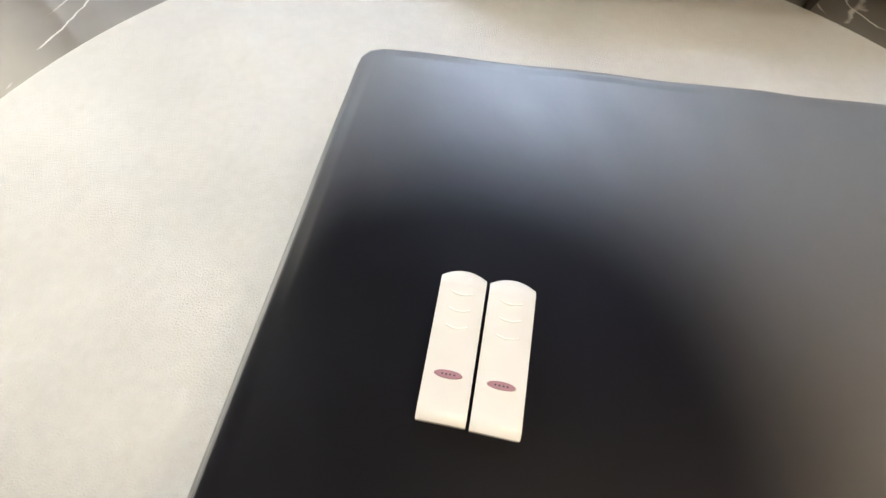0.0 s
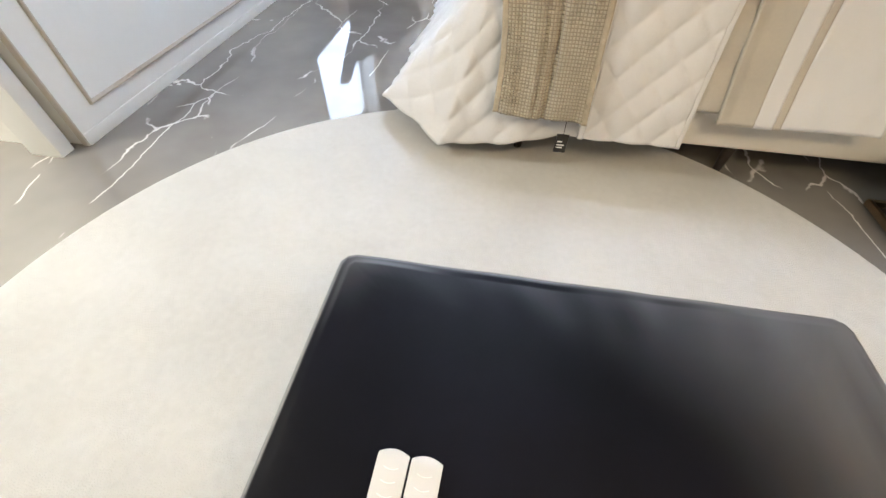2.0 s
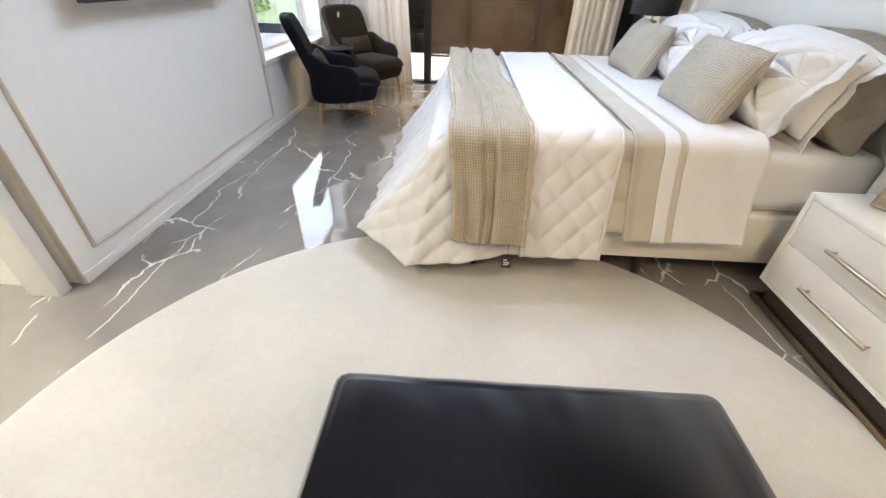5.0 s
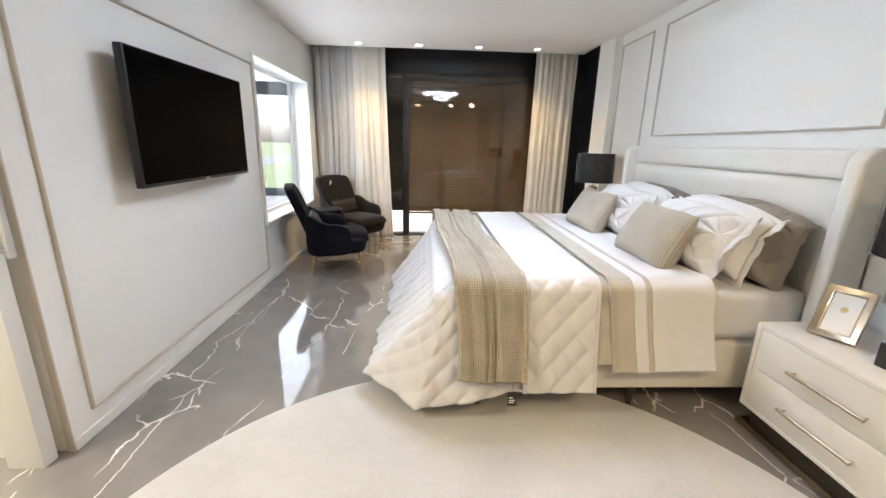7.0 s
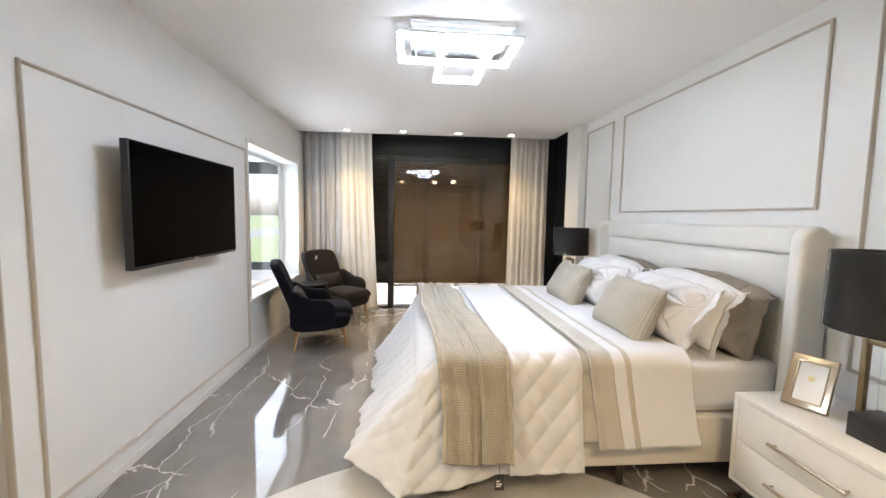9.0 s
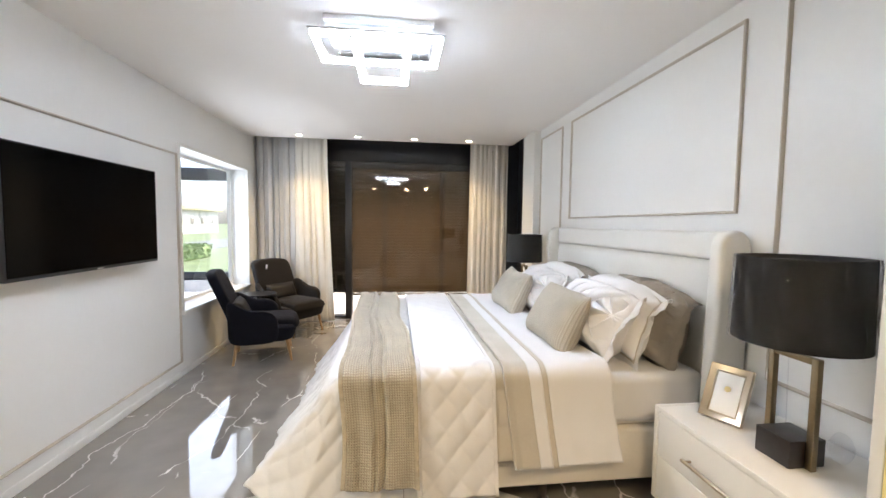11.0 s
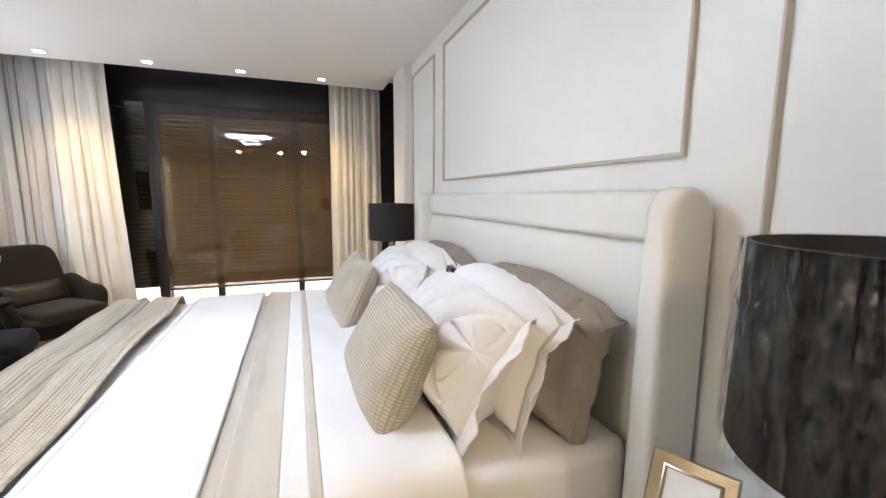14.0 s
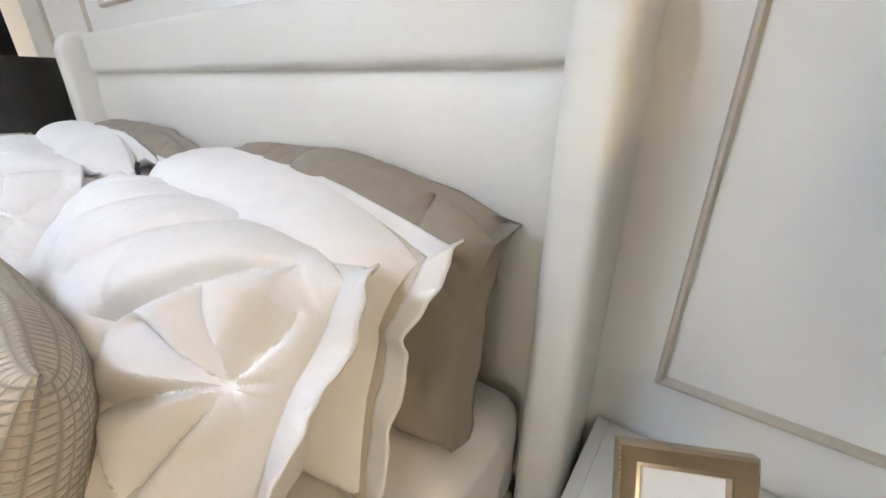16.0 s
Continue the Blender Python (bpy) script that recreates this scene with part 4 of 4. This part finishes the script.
chandelier()


def downlight(m):
    th = thing("recessed_spot", "small square recessed ceiling spot giving warm light", "spotlight", m, "row of recessed ceiling spots")
    bm = box(-0.045, 0.045, -0.04, -0.03, -0.004, 0.0, 0.001)
    box(-0.045, 0.045, 0.03, 0.04, -0.004, 0.0, 0.001, bm=bm)
    box(-0.045, -0.035, -0.03, 0.03, -0.004, 0.0, 0.001, bm=bm)
    box(0.035, 0.045, -0.03, 0.03, -0.004, 0.0, 0.001, bm=bm)
    part("trim_ring", bm, M["ceiling"], th)
    part("lens", box(-0.034, 0.034, -0.029, 0.029, -0.0015, 0.0), M["warmled"], th, "glowing warm lens")
    return th


d1 = downlight(pose(-0.884, 5.366, CEIL))
for sx in (-0.118, 0.652, 1.412):
    copy_thing(d1, pose(sx, 5.366, CEIL))
# Fixtures out of view, assumed for the added spots behind the camera.
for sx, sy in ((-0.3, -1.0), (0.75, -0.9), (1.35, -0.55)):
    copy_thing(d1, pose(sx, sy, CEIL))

# ---- television ----
tv = thing("television", "wide black flat-screen television mounted on the wall, switched off", "television")
part("casing", box(-1.505, -1.462, 1.953, 3.185, 1.152, 1.850, 0.004), M["black"], tv)
part("screen", box(-1.4615, -1.4575, 1.962, 3.176, 1.172, 1.842), M["tv"], tv)
part("wall_mount", box(-1.60, -1.505, 2.35, 2.8, 1.32, 1.68, 0.01), M["black"], tv)
part("rear_housing", box(-1.53, -1.506, 2.1, 3.05, 1.2, 1.6, 0.01), M["black"], tv)
part("brand_mark", box(-1.4610, -1.4570, 2.545, 2.595, 1.157, 1.163), M["chrome"], tv)

# ---- bedside tables and lamps ----
def nightstand():
    th = thing("nightstand", "off-white lacquered nightstand with two drawers on a dark plinth", "nightstand", pose(1.92, 1.18, 0), "pair of nightstands")
    x0, x1, y0, y1 = -0.253, 0.25, -0.39, 0.39
    for ya, yb in ((y1 - 0.025, y1), (y0, y0 + 0.025)):
        part("side_panel", box(x0, x1, ya, yb, 0.144, 0.601, 0.002), M["lacquer"], th)
    part("top", box(x0, x1, y0 + 0.0252, y1 - 0.0252, 0.576, 0.601, 0.002), M["lacquer"], th)
    part("bottom", box(x0, x1, y0 + 0.0252, y1 - 0.0252, 0.144, 0.162, 0.002), M["lacquer"], th)
    part("carcass", box(x0 + 0.03, x1, y0 + 0.0252, y1 - 0.0252, 0.165, 0.573), M["lacquer"], th)
    for z0, z1, hz in ((0.164, 0.366, 0.265), (0.369, 0.574, 0.458)):
        d = part("drawer", box(x0 + 0.003, x0 + 0.029, y0 + 0.027, y1 - 0.027, z0, z1, 0.001), M["lacquer"], th)
        hb = rod((x0 - 0.028, -0.165, hz), (x0 - 0.028, 0.165, hz), 0.008, seg=14)
        rod((x0 - 0.028, -0.15, hz), (x0 + 0.005, -0.15, hz), 0.005, seg=10, bm=hb)
        rod((x0 - 0.028, 0.15, hz), (x0 + 0.005, 0.15, hz), 0.005, seg=10, bm=hb)
        part("handle", hb, M["brass"], d, "brushed brass bar handle")
    part("plinth", box(x0 + 0.05, x1, y0 + 0.03, y1 - 0.03, 0.02, 0.146), M["darkwood"], th, "dark recessed plinth")
    bm = box(x0 + 0.028, x0 + 0.045, y0, y1 + 0.03, 0.012, 0.040, 0.003)
    box(x0 + 0.045, x1, y1 + 0.013, y1 + 0.03, 0.012, 0.040, 0.003, bm=bm)
    part("foot_rail", bm, M["bronze"], th, "bronze metal rail along the floor")
    return th


ns = nightstand()
copy_thing(ns, pose(1.92, 4.25, 0))


def table_lamp():
    th = thing("table_lamp", "table lamp with bronze frame, black block base and film-wrapped black shade", "table lamp", pose(1.881, 1.104, 0.602), "pair of bedside lamps")
    part("block", box(-0.074, 0.074, -0.067, 0.067, 0.0, 0.10, 0.003), M["block"], th, "black stone block")
    bm = box(-0.012, 0.012, -0.092, -0.069, 0.0, 0.405, 0.002)
    box(-0.012, 0.012, 0.069, 0.092, 0.0, 0.405, 0.002, bm=bm)
    box(-0.012, 0.012, -0.0685, 0.0685, 0.381, 0.405, 0.002, bm=bm)
    part("stand", bm, M["bronze"], th, "square bronze tube frame")
    part("stem", rod((0, 0, 0.405), (0, 0, 0.66), 0.008, seg=12), M["brass"], th)
    R, z0, z1 = 0.193, 0.446, 0.759

    def wall(r):
        return grid(72, 6, lambda u, v: Vector(((r + 0.006 * (1 - v)) * math.cos(2 * math.pi * u), (r + 0.006 * (1 - v)) * math.sin(2 * math.pi * u), z0 + v * (z1 - z0))), closed_u=True)
    sh = part("shade", wall(R), M["shade"], th, "black drum shade")
    part("lining", wall(R - 0.003), M["shade_in"], sh)
    bm = grid(72, 2, lambda u, v: Vector(((R + 0.001 - 0.006 * v) * math.cos(2 * math.pi * u), (R + 0.001 - 0.006 * v) * math.sin(2 * math.pi * u), z1 + 0.001)), closed_u=True)
    part("rim", bm, M["darkline"], sh)

    def film(u, v):
        a = 2 * math.pi * u
        z = z0 - 0.006 + v * (z1 - z0 + 0.010)
        c, d = math.cos(a + 0.25 * z), math.sin(a + 0.25 * z)
        n1 = abs(noise.noise(Vector((c * 7, d * 7, z * 1.6))))
        n2 = abs(noise.noise(Vector((c * 3 + z * 5, d * 3 - z * 4, z * 3 + 3))))
        n3 = abs(noise.noise(Vector((c * 18, d * 18, z * 5))))
        n4 = noise.noise(Vector((c * 9, d * 9, z * 26 + 2)))
        r = R + 0.006 * (1 - v) + 0.003 + 0.003 * n4 + 0.006 * (1 - min(1.0, n1 * 5)) + 0.006 * (1 - min(1.0, n2 * 6)) + 0.004 * (1 - min(1.0, n3 * 3))
        return Vector((r * math.cos(a), r * math.sin(a), z))
    fm = part("plastic_film", grid(300, 60, film, closed_u=True), M["film"], sh, "crinkled clear protective film")
    fm.visible_shadow = False
    part("cable", rod((0.03, 0.05, 0.42), (0.05, 0.06, 0.02), 0.0025, seg=8), M["film"], th)
    for i in range(3):
        a = i * 2.1
        part("spoke", rod((0, 0, 0.66), ((R - 0.004) * math.cos(a), (R - 0.004) * math.sin(a), 0.70), 0.003, seg=8), M["brass"], th)
    return th


lp = table_lamp()
copy_thing(lp, pose(1.895, 4.275, 0.602, 0, 0, 180))


def photo_frame():
    bl, br, tl = Vector((1.808, 1.458, 0.604)), Vector((1.882, 1.304, 0.604)), Vector((1.912, 1.505, 0.826))
    w = (br - bl).length
    ux = (br - bl).normalized()
    uy = (tl - bl) - ux * (tl - bl).dot(ux)
    h = uy.length
    uy.normalize()
    uz = ux.cross(uy)
    m = Matrix((ux, uy, uz)).transposed().to_4x4()
    m.translation = bl + uz * 0.0
    th = thing("picture_frame", "champagne-gold picture frame holding a white card on the nightstand", "picture frame", m)
    bm = bmesh.new()
    prof = ((0, 0), (0, 0.016), (0.004, 0.020), (0.026, 0.012), (0.030, 0.014), (0.034, 0.006))
    loops = []
    for o, z in prof:
        loops.append([bm.verts.new((xx, yy, z)) for xx, yy in ((o, o), (w - o, o), (w - o, h - o), (o, h - o))])
    for a, b in zip(loops, loops[1:]):
        for i in range(4):
            bm.faces.new((a[i], a[(i + 1) % 4], b[(i + 1) % 4], b[i]))
    part("moulding", bm, M["brass"], th)
    bm = bmesh.new()
    for k in range(38):
        y = 0.01 + k * (h - 0.02) / 37
        bmesh.ops.create_icosphere(bm, subdivisions=1, radius=0.0022, matrix=Matrix.Translation((w - 0.003, y, 0.018)))
        bmesh.ops.create_icosphere(bm, subdivisions=1, radius=0.0022, matrix=Matrix.Translation((0.003, y, 0.018)))
    tagged(part("beading", bm, M["brass"], th), kind="stuff")
    part("card", box(0.030, w - 0.030, 0.030, h - 0.030, 0.002, 0.006), M["paper"], th, "white paper insert")
    bm = bmesh.new()
    bmesh.ops.create_cone(bm, cap_ends=True, segments=24, radius1=0.013, radius2=0.013, depth=0.001, matrix=Matrix.Translation((w / 2, h * 0.58, 0.0066)))
    part("emblem", bm, M["goldprint"], th, "faint gold emblem")
    part("back", box(0.002, w - 0.002, 0.002, h - 0.002, -0.004, 0.001), M["darkwood"], th)
    strut = rod((w / 2, h * 0.7, -0.004), (w / 2, h * 0.1, -0.10), 0.006, seg=4)
    part("strut", strut, M["darkwood"], th)


photo_frame()
bag = grid(18, 14, lambda u, v: Vector((2.03 + 0.035 * math.sin(math.pi * v) ** 0.6 * math.cos(2 * math.pi * u) * (1 + 0.35 * noise.noise(Vector((u * 7, v * 6, 2)))),
                                        1.045 + 0.04 * math.sin(math.pi * v) ** 0.6 * math.sin(2 * math.pi * u) * (1 + 0.35 * noise.noise(Vector((u * 8, v * 5, 7)))),
                                        0.603 + 0.12 * v)), closed_u=True)
single("plastic_bag", bag, M["film"], "crumpled clear plastic bag behind the lamp", "plastic bag").visible_shadow = False

# ---- wardrobe with bronze mirror ----
wd = thing("wardrobe", "tall cream wardrobe with a bronze mirror front in a gold profile", "wardrobe")
part("carcass", box(1.80, 2.175, -2.38, 0.776, 0.0, CEIL - 0.003, 0.003), M["lacquer"], wd)
part("end_panel", box(1.765, 1.7995, 0.742, 0.776, 0.0, CEIL - 0.004, 0.003), M["lacquer"], wd, "cream end panel")
part("gold_profile", box(1.762, 1.7995, 0.702, 0.7415, 0.0, CEIL - 0.004, 0.008, 3), M["gold"], wd, "wide gold door profile")
part("inner_profile", box(1.772, 1.7995, 0.690, 0.7015, 0.0, CEIL - 0.004, 0.003), M["bronze"], wd, "narrow bronze door profile")
part("inner_profile", box(1.768, 1.7995, 0.678, 0.6895, 0.0, CEIL - 0.004, 0.004), M["gold"], wd)
part("mirror", box(1.785, 1.7995, -0.9, 0.6775, 0.03, CEIL - 0.02), M["mirror"], wd, "bronze-tinted mirror")
part("mirror", box(1.785, 1.7995, -2.36, -0.93, 0.03, CEIL - 0.02), M["mirror"], wd, "bronze-tinted mirror")
part("gold_profile", box(1.770, 1.7995, -0.928, -0.902, 0.0, CEIL - 0.004, 0.004), M["gold"], wd)


# ---- curtains ----
def curtain(name, x0, x1, yc, amp, folds, material, label, seed=0.0, flare0=0.0, flare1=0.0):
    th = thing(name, label, "curtain")

    def f(u, v):
        z = 0.015 + (2.80 - 0.015) * (1 - v)
        ph = u * folds * 2 * math.pi + 1.5 * math.sin(u * 9 + seed) + 0.5 * noise.noise(Vector((u * 5, z * 0.5, seed)))
        x = x0 + u * (x1 - x0) + (flare0 * (1 - u) + flare1 * u) * v ** 1.5 + 0.010 * math.sin(ph * 2 + seed)
        a = amp * (0.7 + 0.35 * v) * (0.75 + 0.9 * noise.noise(Vector((u * 8, seed, 1))))
        y = yc + a * math.sin(ph) + 0.012 * noise.noise(Vector((u * 14, z * 1.3, seed)))
        return Vector((x, y, z))
    ob = part("fabric", grid(int(folds * 22), 40, f), material, th)
    md = ob.modifiers.new("thickness", 'SOLIDIFY')
    md.thickness = 0.003
    part("rail", box(x0, x1, yc - 0.012, yc + 0.012, 2.80, 2.825, 0.002), M["ceiling"], th)
    return th


curtain("voile_curtain", -1.575, -1.035, 5.80, 0.034, 6, M["sheer"], "grey voile curtain hanging in regular folds beside the window", 1.0)
curtain("linen_curtain", -1.06, -0.58, 5.79, 0.017, 5, M["curtain"], "ivory linen curtain drawn back beside the sliding door", 2.0, 0.0, 0.10)
curtain("linen_curtain", 1.52, 2.10, 5.79, 0.021, 6.5, M["curtain"], "ivory linen curtain drawn back in the far corner", 3.0, -0.02, 0.0)

def screen_mat():
    m = bpy.data.materials.new("brown_screen_fabric")
    m.use_nodes = True
    nt = m.node_tree
    b = nt.nodes["Principled BSDF"]
    b.inputs["Base Color"].default_value = (0.17, 0.125, 0.08, 1)
    b.inputs["Roughness"].default_value = 0.6
    tr, mx = nt.nodes.new("ShaderNodeBsdfTransparent"), nt.nodes.new("ShaderNodeMixShader")
    mx.inputs[0].default_value = 0.42
    nt.links.new(tr.outputs[0], mx.inputs[1])
    nt.links.new(b.outputs[0], mx.inputs[2])
    nt.links.new(mx.outputs[0], nt.nodes["Material Output"].inputs["Surface"])
    return m


# screen blind before the sliding door
M["screen"] = screen_mat()
sc = thing("screen_blind", "brown translucent screen blind let down before the sliding door", "blind")
part("screen_fabric", box(-0.275, 1.93, 6.028, 6.030, 0.372, 2.295), M["screen"], sc)


part("bottom_bar", box(-0.275, 1.93, 6.022, 6.034, 0.352, 0.374, 0.003), M["bronze"], sc)
part("cassette", box(-0.275, 1.93, 6.0, 6.046, 2.296, 2.40, 0.006), M["black"], sc)


# ---- armchairs and side table ----
def armchair(m, fabric, label):
    th = thing("armchair", label, "armchair", m, "pair of armchairs")

    def puff(cx, cy, cz, ax, ay, az, e1, bendf, nu=48, nv=30):
        """A rounded block with half sizes ax, ay, az, then bent."""
        def sg(c, e):
            return math.copysign(abs(c) ** e, c)

        def f(u, v):
            th_, ph = 2 * math.pi * u, math.pi * (v - 0.5)
            x = cx + ax * sg(math.cos(ph), e1) * sg(math.cos(th_), e1)
            y = cy + ay * sg(math.cos(ph), e1) * sg(math.sin(th_), e1)
            z = cz + az * sg(math.sin(ph), e1)
            return bendf(x, y, z)
        bm = grid(nu, nv, f, closed_u=True)
        bmesh.ops.remove_doubles(bm, verts=bm.verts, dist=0.0005)
        return bm

    def back(x, y, z):
        k = max(0.0, z - 0.40)
        return Vector((x - 0.34 * k - 0.10 * k * k + 0.25 * y * y * (1 - k), y * (1 + 0.05 * max(0.0, z - 0.55)), z + 0.02 * (1 - (y / 0.3) ** 2) * min(1.0, max(0.0, (z - 0.6) / 0.3))))
    part("backrest", puff(-0.235, 0, 0.61, 0.055, 0.285, 0.335, 0.28, back), fabric, th, "tall curved upholstered backrest")

    def arm(sgn):
        def f(x, y, z):
            up = max(0.0, (z - 0.30) / 0.3)
            rise = 0.16 * max(0.0, (-0.02 - x) / 0.26) ** 1.6
            front = -0.03 * max(0.0, (x - 0.02) / 0.13) ** 2
            inward = -0.05 * max(0.0, (-0.10 - x) / 0.2) ** 2
            return Vector((x - 0.10 * max(0.0, z - 0.42), y + sgn * (0.055 * up + inward), z + up * (rise + front)))
        return f
    for sgn in (-1, 1):
        part("arm", puff(-0.06, sgn * 0.300, 0.395, 0.235, 0.044, 0.175, 0.40, arm(sgn)), fabric, th, "sloping upholstered arm")

    def tub(x, y, z):
        k = max(0.0, (0.40 - z) / 0.2)
        return Vector((x * (1 - 0.08 * k) - 0.02 * k, y * (1 - 0.10 * k), z))
    part("seat_frame", puff(0.035, 0, 0.305, 0.335, 0.325, 0.097, 0.36, tub), fabric, th)

    def seat(u, v):
        a, b = u * 2 - 1, v * 2 - 1
        e = max(0.0, 1 - a ** 8) * max(0.0, 1 - b ** 8)
        front = 0.03 * (1 - b * b)
        return Vector((0.07 + a * 0.29 + (front if a > 0 else 0) * abs(a), b * 0.262, 0.36 + 0.095 * e ** 0.4 + 0.012 * (1 - a * a) * (1 - b * b)))
    part("seat_cushion", grid(30, 30, seat), fabric, th)

    def lumbar(side):
        def f(u, v):
            a, b = u * 2 - 1, v * 2 - 1
            e = max(0.0, 1 - a ** 4) * max(0.0, 1 - b ** 4)
            return Vector((-0.185 + side * 0.055 * e ** 0.45 - 0.045 * b, a * 0.215, 0.545 + b * 0.10 * (1 - 0.1 * (1 - a * a))))
        return f
    bm = grid(20, 14, lumbar(1))
    b2 = grid(20, 14, lumbar(-1))
    tmp = bpy.data.meshes.new("tmp")
    b2.to_mesh(tmp)
    b2.free()
    bm.from_mesh(tmp)
    bpy.data.meshes.remove(tmp)
    part("lumbar_cushion", bm, M["lumbar"], th, "dark satin lumbar cushion")
    for sx, sy in ((0.26, 0.235), (0.26, -0.235), (-0.22, 0.22), (-0.22, -0.22)):
        part("leg", rod((sx * 1.16, sy * 1.12, 0.0), (sx, sy, 0.225), 0.011, 0.021, 14), M["ash"], th, "tapered honey-coloured wooden leg")
    return th


armchair(pose(-1.048, 4.292, 0, 0, 0, 15), M["navy"], "dark navy upholstered armchair with a low lumbar cushion and wooden legs")
armchair(pose(-0.985, 5.285, 0, 0, 0, -36), M["brownweave"], "dark brown armchair with a white hang tag near the curtain")
ct = thing("hang_tag", "small white tag on the armchair's back", "tag")
bm = box(-0.014, 0.014, -0.0008, 0.0008, -0.028, 0.028, 0.0006)
ob = part("card", bm, M["paper"], ct)
ct.matrix_world = pose(-1.297, 5.288, 0.878, 14, 0, 54)


def side_table():
    th = thing("side_table", "small round black side table between the armchairs", "side table")
    x, y = -1.27, 4.93
    bm = bmesh.new()
    bmesh.ops.create_cone(bm, cap_ends=True, segments=48, radius1=0.195, radius2=0.195, depth=0.016, matrix=Matrix.Translation((x, y, 0.575)))
    bmesh.ops.bevel(bm, geom=[e for e in bm.edges], offset=0.003, segments=2, affect='EDGES')
    part("tabletop", bm, M["black"], th)
    part("stem", rod((x, y, 0.012), (x, y, 0.568), 0.016), M["black"], th)
    bm = bmesh.new()
    bmesh.ops.create_cone(bm, cap_ends=True, segments=40, radius1=0.15, radius2=0.14, depth=0.014, matrix=Matrix.Translation((x, y, 0.007)))
    part("foot", bm, M["black"], th)


side_table()
# pull handle on the door post
hd = thing("pull_handle", "pale metal bar handle on the white door post", "handle")
part("bar", box(-1.612, -1.598, 1.352, 1.380, 0.945, 1.265, 0.003), M["remote"], hd)
for zz in (0.965, 1.225):
    part("standoff", box(-1.6458, -1.612, 1.358, 1.374, zz, zz + 0.02, 0.001), M["remote"], hd)

# ---- outside ----
single("ground", box(-400, 400, -400, 400, -0.6, -0.35), M["grass"], "mown lawn reaching the horizon", kind="structure")
single("terrace", box(-3.0, 5.0, 6.26, 10.5, -0.34, -0.02), M["terrace"], "pale paved terrace outside the sliding door", kind="structure")
single("garden_wall", box(-3.0, 5.0, 10.5, 10.7, -0.34, 2.2), M["terrace"], "pale garden wall beyond the terrace", kind="structure")
single("road", box(-17.5, -12.0, -60, 80, -0.35, -0.335), M["asphalt"], "grey asphalt lane", kind="structure")
single("window_ledge", box(-9.0, -1.875, 1.55, 7.9, -0.34, 0.12, 0.01), M["terrace"], "pale paved deck outside the window", kind="structure")
single("deck_upstand", box(-9.0, -1.9, 7.91, 7.99, -0.34, 0.33, 0.005), M["terrace"], "pale upstand at the edge of the deck", kind="structure")
bw = thing("deck_rail", "low dark metal rail along the deck's edge", "rail")
part("rail", box(-9.0, -1.9, 8.0, 8.06, 0.30, 0.485, 0.004), M["black"], bw)
for i in range(5):
    part("post", box(-8.9 + i * 1.7, -8.84 + i * 1.7, 8.0, 8.06, -0.35, 0.30), M["black"], bw)
pg = thing("pergola", "dark steel pergola beams over the deck", "pergola")
part("beam", box(-9.0, -1.9, 8.0, 8.16, 2.265, 2.50, 0.005), M["black"], pg)
for xx in (-6.6, -4.21):
    part("rafter", box(xx, xx + 0.2, 3.0, 8.16, 2.505, 2.72, 0.005), M["black"], pg)
for xx in (-9.0, -2.1):
    part("post", box(xx, xx + 0.15, 8.0, 8.15, -0.35, 2.264), M["black"], pg)


def house(x, y, w, d, h, label):
    th = thing("house", label, "house")
    wl = part("wall", box(x - d, x, y - w / 2, y + w / 2, -0.35, h), M["render"], th)
    part("roof", box(x - d - 0.5, x + 0.6, y - w / 2 - 0.5, y + w / 2 + 0.5, h, h + 0.55, 0.03), M["roof"], th, "flat ochre roof fascia")
    n = int(w / 3.2)
    for i in range(n):
        yy = y - w / 2 + 1.6 + i * 3.2
        wi = part("window", box(x - 0.02, x + 0.05, yy - 0.7, yy + 0.7, 1.0, 2.2, 0.01), M["panel"], th)
        part("pane", box(x + 0.05, x + 0.06, yy - 0.6, yy - 0.03, 1.08, 2.12), M["smoke"], wi)
        part("pane", box(x + 0.05, x + 0.06, yy + 0.03, yy + 0.6, 1.08, 2.12), M["smoke"], wi)


house(-22, 30, 24, 8, 3.2, "long pale single-storey house with an ochre roof")
house(-30, 62, 20, 8, 3.2, "pale house farther down the lane")
house(-24, 4, 16, 8, 3.4, "pale house across the lane")


def hedge(x, y, w, d, h):
    rnd = random.Random(5)
    bm = bmesh.new()
    for i in range(900):
        c = Vector((x + rnd.uniform(-d, d) / 2, y + rnd.uniform(-w, w) / 2, -0.35 + h * rnd.random() ** 0.7))
        a = Vector((rnd.uniform(-1, 1), rnd.uniform(-1, 1), rnd.uniform(-1, 1))).normalized() * 0.11
        b = a.orthogonal().normalized() * 0.07
        bm.faces.new([bm.verts.new(c + q) for q in (a, b, -a, -b)])
    th = thing("hedge", "clipped green hedge on the lawn", "hedge")
    tagged(part("foliage", bm, M["leaf"], th), kind="stuff")
    part("core", box(x - d * 0.4, x + d * 0.4, y - w * 0.48, y + w * 0.48, -0.35, h * 0.85 - 0.35, 0.05), M["leaf"], th)


hedge(-9.5, 20.0, 3.0, 1.0, 0.7)
post = thing("lamp_post", "pale concrete post on the lawn", "post")
part("shaft", rod((-10.2, 14.4, -0.35), (-10.2, 14.4, 2.6), 0.16, 0.12), M["terrace"], post)
